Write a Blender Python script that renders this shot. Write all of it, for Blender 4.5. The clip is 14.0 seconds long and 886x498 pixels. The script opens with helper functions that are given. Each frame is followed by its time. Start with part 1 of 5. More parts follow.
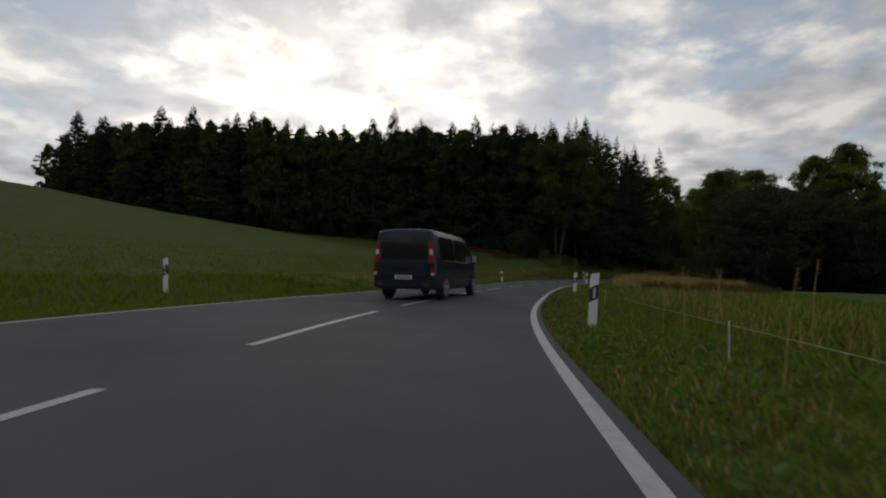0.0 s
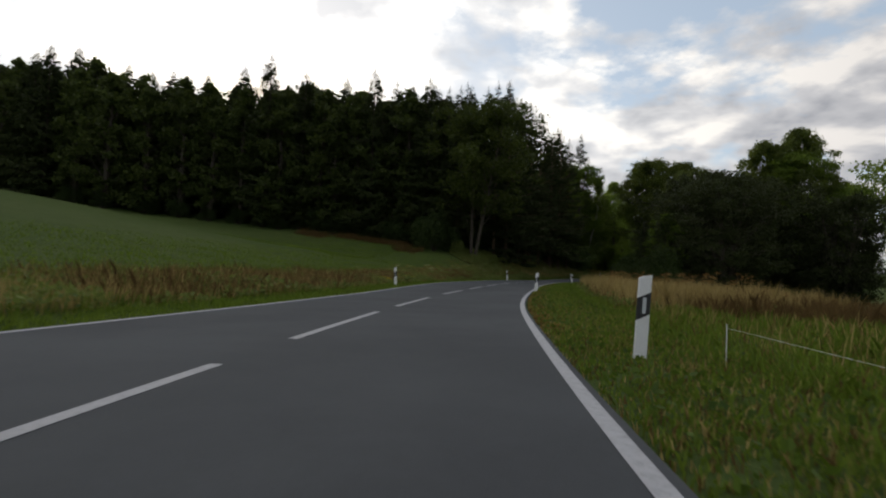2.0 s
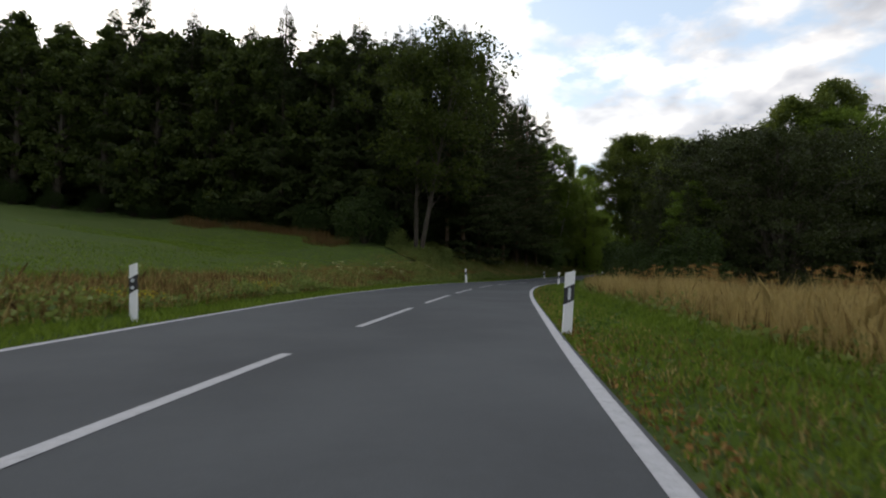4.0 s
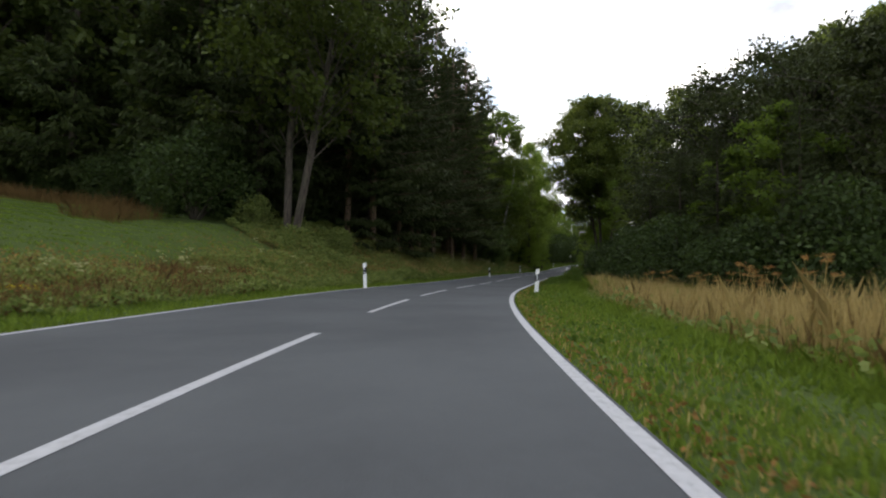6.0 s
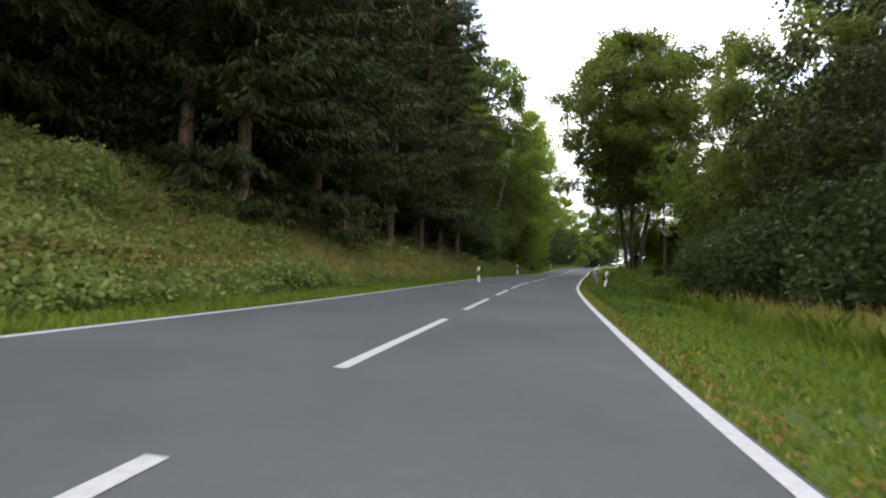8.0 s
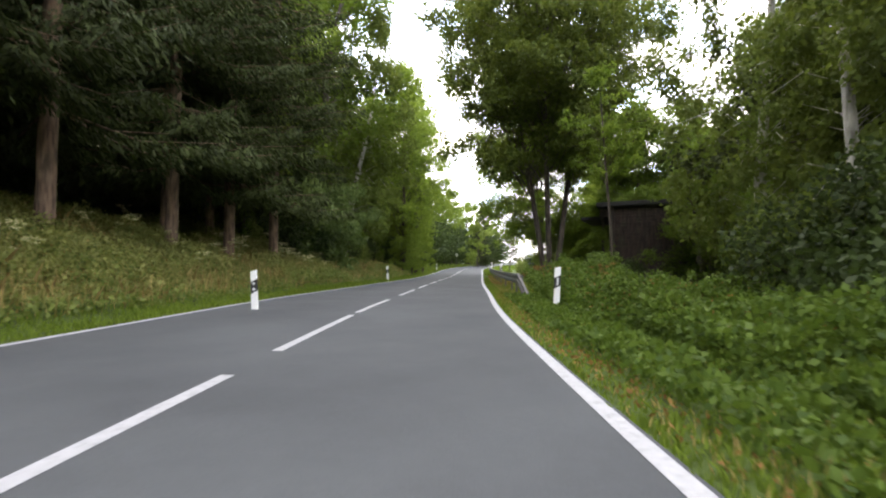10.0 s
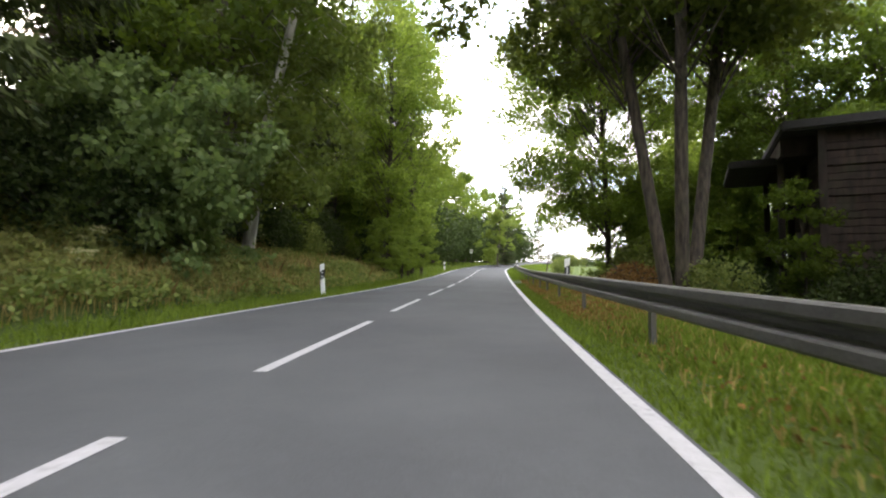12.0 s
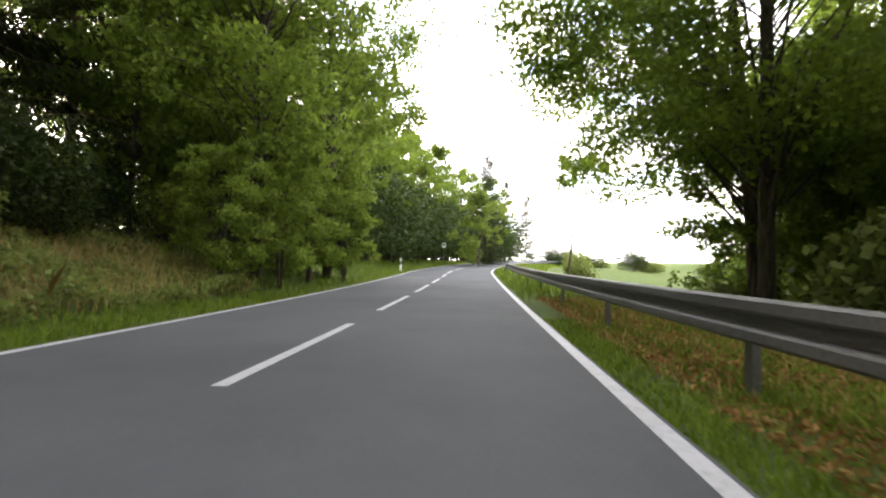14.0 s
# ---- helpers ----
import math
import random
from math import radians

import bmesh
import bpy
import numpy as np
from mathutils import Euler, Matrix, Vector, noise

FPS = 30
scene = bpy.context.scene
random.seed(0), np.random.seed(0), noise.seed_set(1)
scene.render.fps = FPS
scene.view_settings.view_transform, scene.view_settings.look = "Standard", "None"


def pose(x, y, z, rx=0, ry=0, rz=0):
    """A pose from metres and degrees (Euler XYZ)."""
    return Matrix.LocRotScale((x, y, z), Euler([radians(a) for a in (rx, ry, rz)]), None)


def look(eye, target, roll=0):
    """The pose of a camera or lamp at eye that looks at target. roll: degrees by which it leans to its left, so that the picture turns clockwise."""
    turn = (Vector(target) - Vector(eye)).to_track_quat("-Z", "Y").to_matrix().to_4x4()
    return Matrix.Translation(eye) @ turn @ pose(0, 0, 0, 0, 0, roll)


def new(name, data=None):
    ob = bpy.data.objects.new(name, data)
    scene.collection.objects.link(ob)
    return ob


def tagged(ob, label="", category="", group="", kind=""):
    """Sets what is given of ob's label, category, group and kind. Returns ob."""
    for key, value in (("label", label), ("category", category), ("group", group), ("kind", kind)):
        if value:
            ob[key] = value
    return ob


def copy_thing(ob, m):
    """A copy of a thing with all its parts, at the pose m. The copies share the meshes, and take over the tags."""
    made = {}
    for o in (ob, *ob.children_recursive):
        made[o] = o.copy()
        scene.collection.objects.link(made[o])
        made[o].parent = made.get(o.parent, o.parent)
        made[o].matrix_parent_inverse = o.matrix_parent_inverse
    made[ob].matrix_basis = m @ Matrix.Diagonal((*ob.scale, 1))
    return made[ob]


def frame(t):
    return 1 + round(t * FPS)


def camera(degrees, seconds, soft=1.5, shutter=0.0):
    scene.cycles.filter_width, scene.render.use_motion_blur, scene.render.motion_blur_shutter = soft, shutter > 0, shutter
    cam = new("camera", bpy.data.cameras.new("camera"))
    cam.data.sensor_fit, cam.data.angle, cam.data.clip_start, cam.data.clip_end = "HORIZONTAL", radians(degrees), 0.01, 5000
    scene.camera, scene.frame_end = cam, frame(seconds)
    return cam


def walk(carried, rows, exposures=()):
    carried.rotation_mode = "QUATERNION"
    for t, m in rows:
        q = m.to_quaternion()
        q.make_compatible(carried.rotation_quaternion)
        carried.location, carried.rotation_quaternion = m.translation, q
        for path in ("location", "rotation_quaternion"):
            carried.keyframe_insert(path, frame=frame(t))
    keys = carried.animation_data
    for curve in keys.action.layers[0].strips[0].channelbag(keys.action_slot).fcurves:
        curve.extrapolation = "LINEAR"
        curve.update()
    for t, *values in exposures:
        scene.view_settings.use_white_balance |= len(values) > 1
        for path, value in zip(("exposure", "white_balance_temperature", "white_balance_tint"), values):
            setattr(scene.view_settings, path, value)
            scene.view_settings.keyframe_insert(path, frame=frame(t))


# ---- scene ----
cam = camera(83.0, 14.0, 2.1, 0.12)
WALK = [
    (0, (0.083, -1.152, 0.880), (0.091, 0.846, 0.966), 1.06),
    (0.2, (0.247, 0.947, 0.880), (0.264, 2.945, 0.966), 0.83),
    (0.5, (0.664, 3.691, 0.880), (0.938, 5.671, 0.966), 0.08),
    (0.7, (0.790, 5.341, 0.880), (0.884, 7.337, 0.953), 1.69),
    (1, (1.205, 7.992, 0.880), (1.420, 9.979, 0.962), 0.81),
    (1.5, (1.946, 12.391, 0.880), (2.218, 14.371, 0.969), 0.80),
    (2, (2.910, 16.518, 0.880), (3.285, 18.480, 0.963), 2.03),
    (2.5, (3.859, 20.362, 0.880), (4.386, 22.289, 0.969), 1.40),
    (2.7, (4.397, 22.034, 0.880), (4.906, 23.967, 0.955), 1.40),
    (4.8, (10.418, 38.980, 0.880), (11.075, 40.866, 0.985), -0.70),
    (5, (11.066, 40.585, 0.880), (11.874, 42.412, 0.979), -0.86),
    (5.5, (12.863, 44.587, 0.880), (13.564, 46.458, 0.966), 1.11),
    (6, (14.839, 48.894, 0.880), (15.643, 50.724, 0.955), 0.85),
    (6.5, (16.702, 52.638, 0.880), (17.620, 54.413, 0.958), 0.43),
    (7, (18.488, 56.737, 0.880), (19.360, 58.535, 0.970), 0.98),
    (7.5, (20.519, 60.240, 0.880), (21.467, 61.999, 0.970), 1.23),
    (8, (23.073, 64.506, 0.880), (23.938, 66.308, 0.948), 2.96),
    (8.3, (24.381, 66.677, 0.880), (25.200, 68.500, 0.960), 1.08),
    (8.5, (25.358, 68.282, 0.880), (26.340, 70.022, 0.963), -0.40),
    (8.7, (26.314, 69.556, 0.880), (27.396, 71.236, 0.963), -0.40),
    (10.8, (37.334, 82.211, 0.964), (38.590, 83.765, 1.060), 0.10),
    (11, (38.393, 83.536, 0.984), (39.614, 85.117, 1.077), -0.13),
    (11.5, (41.421, 86.906, 1.036), (42.680, 88.456, 1.136), 0.19),
    (12, (44.255, 90.256, 1.089), (45.450, 91.857, 1.182), 0.22),
    (12.5, (47.001, 93.449, 1.141), (48.314, 94.954, 1.242), -0.21),
    (13, (49.812, 96.577, 1.194), (51.065, 98.131, 1.296), 0.99),
    (13.5, (52.719, 99.782, 1.247), (54.051, 101.270, 1.352), 0.86),
    (14, (55.734, 102.980, 1.299), (56.996, 104.529, 1.388), 0.94),
]
EXPOSURES = [(0.0, -1.60, 6600, 10), (0.5, -1.32, 6600, 10), (2.7, -0.93, 6600, 10), (4.8, -0.08, 6500, 10), (7.0, 0.85, 6700, 11), (8.7, 1.88, 6850, 12), (11.0, 2.22, 6950, 14), (12.5, 2.32, 7000, 14), (14.0, 2.32, 7050, 15)]
walk(cam, [(t, look(eye, target, roll)) for t, eye, target, roll in WALK], EXPOSURES)

# ---- sky and sun ----
SUN_TURN, SUN_HIGH = radians(11.0), radians(15.5)
sun_way = Vector((-math.sin(SUN_TURN) * math.cos(SUN_HIGH), math.cos(SUN_TURN) * math.cos(SUN_HIGH), math.sin(SUN_HIGH)))
world = bpy.data.worlds.new("World")
scene.world = world
world.use_nodes = True
wn, wl = world.node_tree.nodes, world.node_tree.links
wn.clear()
w_out, w_bg = wn.new("ShaderNodeOutputWorld"), wn.new("ShaderNodeBackground")
sky = wn.new("ShaderNodeTexSky")
sky.sky_type, sky.sun_disc = "NISHITA", False
sky.sun_elevation, sky.sun_rotation = SUN_HIGH, -SUN_TURN
sky.air_density, sky.dust_density, sky.ozone_density = 1.0, 1.2, 1.0
coord = wn.new("ShaderNodeTexCoord")
split = wn.new("ShaderNodeSeparateXYZ")
wl.new(coord.outputs["Generated"], split.inputs[0])


def wmath(op, a, b=None):
    n = wn.new("ShaderNodeMath")
    n.operation = op
    for k, v in enumerate((a, b)):
        if v is None:
            continue
        if isinstance(v, (int, float)):
            n.inputs[k].default_value = v
        else:
            wl.new(v, n.inputs[k])
    return n.outputs[0]


high = wmath("ADD", wmath("MAXIMUM", split.outputs[2], 0.0), 0.22)
flat = wn.new("ShaderNodeCombineXYZ")
wl.new(wmath("DIVIDE", split.outputs[0], high), flat.inputs[0])
wl.new(wmath("DIVIDE", split.outputs[1], high), flat.inputs[1])


def wnoise(scale, detail, rough, lacun=2.0, dist=0.0):
    n = wn.new("ShaderNodeTexNoise")
    n.inputs["Scale"].default_value, n.inputs["Detail"].default_value = scale, detail
    n.inputs["Roughness"].default_value, n.inputs["Distortion"].default_value = rough, dist
    wl.new(flat.outputs[0], n.inputs["Vector"])
    return n.outputs["Fac"]


def wramp(fac, stops):
    r = wn.new("ShaderNodeValToRGB")
    while len(r.color_ramp.elements) < len(stops):
        r.color_ramp.elements.new(0.5)
    for e, (p, c) in zip(r.color_ramp.elements, stops):
        e.position, e.color = p, (*c, 1)
    wl.new(fac, r.inputs[0])
    return r.outputs[0]


def wmix(fac, a, b, mode="MIX"):
    m = wn.new("ShaderNodeMix")
    m.data_type, m.blend_type = "RGBA", mode
    for k, v in ((0, fac), (6, a), (7, b)):
        if isinstance(v, (int, float)):
            m.inputs[k].default_value = v
        elif isinstance(v, tuple):
            m.inputs[k].default_value = (*v, 1)
        else:
            wl.new(v, m.inputs[k])
    return m.outputs[2]


cover = wmath("ADD", wmath("MULTIPLY", wnoise(1.3, 10, 0.60, dist=0.2), 0.6), wmath("MULTIPLY", wnoise(3.6, 6, 0.55), 0.4))
mask = wramp(cover, [(0.43, (0, 0, 0)), (0.50, (1, 1, 1))])
puffs = wmath("ADD", wmath("MULTIPLY", wnoise(1.7, 8, 0.6, dist=0.3), 0.4), wmath("MULTIPLY", wnoise(4.4, 5, 0.5, dist=0.15), 0.6))
shade = wramp(puffs, [(0.39, (8.2, 8.5, 9.2)), (0.49, (12.4, 12.5, 12.9)), (0.58, (19.0, 18.4, 17.6))])
# clouds brighten where the sun stands behind them
toward = wn.new("ShaderNodeVectorMath")
toward.operation = "DOT_PRODUCT"
wl.new(coord.outputs["Generated"], toward.inputs[0])
toward.inputs[1].default_value = sun_way
glow = wmath("POWER", wmath("MAXIMUM", toward.outputs["Value"], 0.0), 30.0)
wide = wmath("POWER", wmath("MAXIMUM", toward.outputs["Value"], 0.0), 2.6)
lit = wmix(1.0, shade, wmix(glow, wmix(wide, (0.64, 0.64, 0.66), (1.62, 1.62, 1.58)), (2.6, 2.45, 2.25)), "MULTIPLY")
clear = wmix(1.0, wmix(0.35, sky.outputs[0], (8.5, 9.8, 11.2)), (1.85, 1.88, 1.92), "MULTIPLY")
wl.new(wmix(mask, clear, lit), w_bg.inputs["Color"])
w_bg.inputs["Strength"].default_value = 0.11
wl.new(w_bg.outputs[0], w_out.inputs[0])

sun = new("sun", bpy.data.lights.new("sun", "SUN"))
sun.data.energy, sun.data.angle, sun.data.color = 1.3, radians(8.0), (1.0, 0.88, 0.72)
sun.matrix_world = look(tuple(sun_way * 200), (0, 0, 0))


# ---- materials ----
def material(name):
    m = bpy.data.materials.new(name)
    m.use_nodes = True
    nt = m.node_tree
    nt.nodes.clear()
    out, b = nt.nodes.new("ShaderNodeOutputMaterial"), nt.nodes.new("ShaderNodeBsdfPrincipled")
    nt.links.new(b.outputs[0], out.inputs[0])
    return m, nt, b, out


def noise_node(nt, scale, detail=6.0, rough=0.6, where="Object"):
    c = nt.nodes.new("ShaderNodeTexCoord")
    n = nt.nodes.new("ShaderNodeTexNoise")
    n.inputs["Scale"].default_value, n.inputs["Detail"].default_value, n.inputs["Roughness"].default_value = scale, detail, rough
    nt.links.new(c.outputs[where], n.inputs["Vector"])
    return n.outputs["Fac"]


def ramp(nt, fac, stops):
    r = nt.nodes.new("ShaderNodeValToRGB")
    while len(r.color_ramp.elements) < len(stops):
        r.color_ramp.elements.new(0.5)
    for e, (p, c) in zip(r.color_ramp.elements, stops):
        e.position, e.color = p, (*c, 1)
    nt.links.new(fac, r.inputs[0])
    return r.outputs[0]


def mix(nt, fac, a, b, mode="MIX"):
    m = nt.nodes.new("ShaderNodeMix")
    m.data_type, m.blend_type = "RGBA", mode
    for k, v in ((0, fac), (6, a), (7, b)):
        if isinstance(v, (int, float)):
            m.inputs[k].default_value = v
        elif isinstance(v, tuple):
            m.inputs[k].default_value = (*v, 1)
        else:
            nt.links.new(v, m.inputs[k])
    return m.outputs[2]


def bump(nt, b, height, strength, distance):
    n = nt.nodes.new("ShaderNodeBump")
    n.inputs["Strength"].default_value, n.inputs["Distance"].default_value = strength, distance
    nt.links.new(height, n.inputs["Height"])
    nt.links.new(n.outputs[0], b.inputs["Normal"])


def plain(name, color, rough=0.6, metal=0.0, vary=0.25, scale=6.0, relief=0.0, fine=40.0):
    """A painted or solid surface with two scales of variation."""
    m, nt, b, _ = material(name)
    big, small = noise_node(nt, scale), noise_node(nt, fine)
    lo, hi = tuple(c * (1 - vary) for c in color), tuple(min(1, c * (1 + vary)) for c in color)
    base = ramp(nt, big, [(0.3, lo), (0.7, hi)])
    base = mix(nt, 0.5, base, ramp(nt, small, [(0.35, lo), (0.65, hi)]))
    nt.links.new(base, b.inputs["Base Color"])
    b.inputs["Roughness"].default_value, b.inputs["Metallic"].default_value = rough, metal
    if relief:
        bump(nt, b, small, 0.6, relief)
    return m


def leafy(name, dark, light, through_color, through_share=0.45, rough=0.55):
    """Leaves: colour by clump and by leaf, light passes through."""
    m, nt, b, out = material(name)
    dark, light, through_color = (tuple(k * c for k, c in zip((1.05, 1.0, 0.66), q)) for q in (dark, light, through_color))
    info, geo = nt.nodes.new("ShaderNodeObjectInfo"), nt.nodes.new("ShaderNodeNewGeometry")
    by_leaf = ramp(nt, geo.outputs["Random Per Island"], [(0.0, dark), (0.6, light), (1.0, tuple(min(1, c * 1.25) for c in light))])
    patch = noise_node(nt, 0.8, 3.0)
    base = mix(nt, patch, by_leaf, mix(nt, 0.5, by_leaf, dark))
    hue = nt.nodes.new("ShaderNodeHueSaturation")
    spread = nt.nodes.new("ShaderNodeMapRange")
    spread.inputs["To Min"].default_value, spread.inputs["To Max"].default_value = 0.8, 1.2
    nt.links.new(info.outputs["Random"], spread.inputs["Value"])
    nt.links.new(spread.outputs[0], hue.inputs["Value"])
    nt.links.new(base, hue.inputs["Color"])
    nt.links.new(hue.outputs[0], b.inputs["Base Color"])
    b.inputs["Roughness"].default_value = rough
    b.inputs["Specular IOR Level"].default_value = 0.14
    tr = nt.nodes.new("ShaderNodeBsdfTranslucent")
    nt.links.new(mix(nt, 0.6, hue.outputs[0], through_color), tr.inputs["Color"])
    ms = nt.nodes.new("ShaderNodeMixShader")
    ms.inputs[0].default_value = through_share
    nt.links.new(b.outputs[0], ms.inputs[1])
    nt.links.new(tr.outputs[0], ms.inputs[2])
    nt.links.new(ms.outputs[0], out.inputs[0])
    return m


def asphalt_material():
    m, nt, b, _ = material("asphalt")
    grit, mid, big = noise_node(nt, 90, 4, 0.7), noise_node(nt, 9, 6, 0.65), noise_node(nt, 0.35, 4)
    c = ramp(nt, grit, [(0.3, (0.044, 0.047, 0.0505)), (0.62, (0.086, 0.092, 0.097)), (0.78, (0.162, 0.17, 0.177))])
    c = mix(nt, 0.45, c, ramp(nt, mid, [(0.3, (0.0555, 0.059, 0.0625)), (0.7, (0.102, 0.108, 0.114))]))
    c = mix(nt, 0.35, c, ramp(nt, big, [(0.35, (0.052, 0.055, 0.0585)), (0.65, (0.109, 0.116, 0.121))]))
    nt.links.new(c, b.inputs["Base Color"])
    nt.links.new(ramp(nt, mid, [(0.3, (0.74,) * 3), (0.7, (0.88,) * 3)]), b.inputs["Roughness"])
    b.inputs["Specular IOR Level"].default_value = 0.12
    bump(nt, b, grit, 0.5, 0.004)
    return m


def paint_material():
    m, nt, b, _ = material("road_paint")
    wear, grit = noise_node(nt, 14, 6, 0.7), noise_node(nt, 120, 3, 0.6)
    c = ramp(nt, wear, [(0.28, (0.17, 0.17, 0.175)), (0.46, (0.36, 0.36, 0.375)), (0.7, (0.45, 0.45, 0.47))])
    c = mix(nt, 0.3, c, ramp(nt, grit, [(0.3, (0.22, 0.22, 0.23)), (0.5, (0.45, 0.45, 0.465))]))
    nt.links.new(c, b.inputs["Base Color"])
    b.inputs["Roughness"].default_value = 0.6
    bump(nt, b, grit, 0.4, 0.003)
    return m


def ground_material():
    m, nt, b, _ = material("meadow_ground")
    big, mid, fine = noise_node(nt, 0.12, 5), noise_node(nt, 0.9, 6), noise_node(nt, 14, 5, 0.7)
    c = ramp(nt, mid, [(0.30, (0.040, 0.070, 0.014)), (0.55, (0.068, 0.110, 0.022)), (0.78, (0.090, 0.092, 0.034))])
    c = mix(nt, 0.4, c, ramp(nt, big, [(0.35, (0.044, 0.080, 0.016)), (0.65, (0.090, 0.110, 0.032))]))
    c = mix(nt, 0.45, c, ramp(nt, fine, [(0.3, (0.028, 0.045, 0.012)), (0.7, (0.110, 0.140, 0.045))]))
    nt.links.new(c, b.inputs["Base Color"])
    b.inputs["Roughness"].default_value = 0.95
    b.inputs["Specular IOR Level"].default_value = 0.1
    bump(nt, b, fine, 0.9, 0.05)
    return m


def bark_material(name, dark, light, scale=5.0):
    m, nt, b, _ = material(name)
    c = nt.nodes.new("ShaderNodeTexCoord")
    mp = nt.nodes.new("ShaderNodeMapping")
    mp.inputs["Scale"].default_value = (scale * 2.5, scale * 2.5, scale * 0.5)
    nt.links.new(c.outputs["Object"], mp.inputs[0])
    n = nt.nodes.new("ShaderNodeTexNoise")
    n.inputs["Scale"].default_value, n.inputs["Detail"].default_value = 1.0, 7
    nt.links.new(mp.outputs[0], n.inputs["Vector"])
    moss = noise_node(nt, 1.2, 4)
    base = mix(nt, ramp(nt, moss, [(0.5, (0, 0, 0)), (0.75, (0.5, 0.5, 0.5))]), ramp(nt, n.outputs["Fac"], [(0.35, dark), (0.65, light)]), (0.06, 0.07, 0.035))
    nt.links.new(base, b.inputs["Base Color"])
    b.inputs["Roughness"].default_value = 0.9
    bump(nt, b, n.outputs["Fac"], 0.9, 0.03)
    return m


ASPHALT, PAINT, GROUND = asphalt_material(), paint_material(), ground_material()
SPRUCE = leafy("spruce_needles", (0.014, 0.023, 0.010), (0.042, 0.058, 0.022), (0.05, 0.08, 0.02), 0.15, 0.7)
FOREST_LEAF = leafy("forest_leaves", (0.024, 0.038, 0.015), (0.068, 0.092, 0.036), (0.14, 0.20, 0.05), 0.32)
LINDEN_LEAF = leafy("linden_leaves", (0.034, 0.056, 0.016), (0.085, 0.116, 0.034), (0.20, 0.26, 0.045), 0.36)
OAK = leafy("broad_leaves", (0.050, 0.088, 0.023), (0.120, 0.185, 0.046), (0.29, 0.42, 0.07), 0.50)
LIGHT = leafy("light_leaves", (0.068, 0.114, 0.030), (0.176, 0.250, 0.064), (0.28, 0.40, 0.08), 0.50)
MAPLE = leafy("dark_leaves", (0.036, 0.064, 0.018), (0.088, 0.134, 0.036), (0.24, 0.37, 0.055), 0.46)
BIRCH_LEAF = leafy("birch_leaves", (0.050, 0.076, 0.027), (0.102, 0.140, 0.052), (0.22, 0.29, 0.055), 0.42)
WILLOW = leafy("willow_leaves", (0.018, 0.026, 0.013), (0.042, 0.054, 0.026), (0.08, 0.11, 0.03), 0.22)
BUSH = leafy("bush_leaves", (0.017, 0.030, 0.013), (0.042, 0.066, 0.027), (0.085, 0.14, 0.035), 0.25)
HORNBEAM = leafy("hornbeam_leaves", (0.060, 0.102, 0.056), (0.170, 0.235, 0.130), (0.24, 0.37, 0.10), 0.42)
PALE_LEAF = leafy("olive_leaves", (0.030, 0.048, 0.014), (0.078, 0.105, 0.030), (0.13, 0.18, 0.04), 0.30)
RUST = leafy("rusty_seed_grass", (0.090, 0.058, 0.033), (0.19, 0.126, 0.072), (0.20, 0.14, 0.07), 0.3, 0.8)
GRASS = leafy("verge_grass", (0.068, 0.108, 0.022), (0.150, 0.216, 0.047), (0.22, 0.34, 0.045), 0.35)
DRY = leafy("dry_grass", (0.25, 0.185, 0.105), (0.52, 0.42, 0.26), (0.48, 0.38, 0.20), 0.35, 0.7)
MEADOW = leafy("meadow_blades", (0.075, 0.125, 0.022), (0.150, 0.225, 0.044), (0.24, 0.36, 0.05), 0.3)
LUSH = leafy("lush_leaves", (0.030, 0.060, 0.016), (0.088, 0.138, 0.034), (0.16, 0.26, 0.04), 0.30)
HERB = leafy("bank_herbs", (0.060, 0.092, 0.038), (0.185, 0.225, 0.100), (0.26, 0.35, 0.10), 0.38)
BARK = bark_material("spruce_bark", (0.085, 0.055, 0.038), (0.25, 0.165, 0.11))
# the same spruce bark with the forest's shade put into its colour
BARK_SHADED = bark_material("shaded_spruce_bark", (0.030, 0.022, 0.017), (0.085, 0.062, 0.047))
BARK_OAK = bark_material("broadleaf_bark", (0.030, 0.023, 0.018), (0.098, 0.078, 0.058))
BARK_BIRCH = bark_material("birch_bark", (0.20, 0.19, 0.17), (0.62, 0.60, 0.55), 2.0)
WHITE = plain("white_plastic", (0.80, 0.80, 0.79), 0.45, vary=0.07, scale=3)
BLACK = plain("black_plastic", (0.022, 0.022, 0.024), 0.5)
REFLECTOR = plain("white_reflector", (0.62, 0.64, 0.66), 0.2, vary=0.08)
STEEL = plain("weathered_zinc_steel", (0.125, 0.122, 0.115), 0.5, metal=0.5, vary=0.4, scale=1.2)
OLD_WOOD = bark_material("old_dark_boards", (0.014, 0.010, 0.008), (0.045, 0.030, 0.024), 3.0)
HUT_WOOD = bark_material("reddish_old_boards", (0.016, 0.011, 0.009), (0.058, 0.036, 0.028), 3.0)
VAN_BLUE = plain("dark_blue_car_paint", (0.021, 0.034, 0.056), 0.25, metal=0.35, vary=0.1)
VAN_GLASS = plain("tinted_glass", (0.012, 0.014, 0.016), 0.06, vary=0.1)
VAN_TRIM = plain("black_gloss_trim", (0.012, 0.012, 0.013), 0.3, vary=0.1)
VAN_CHROME = plain("pale_alloy", (0.55, 0.56, 0.58), 0.3, metal=0.7, vary=0.08)
VAN_RED = plain("red_lamp_plastic", (0.30, 0.012, 0.012), 0.2, vary=0.1)
YELLOW_LEAF = leafy("yellowing_leaves", (0.064, 0.105, 0.026), (0.135, 0.195, 0.055), (0.27, 0.36, 0.09), 0.5)
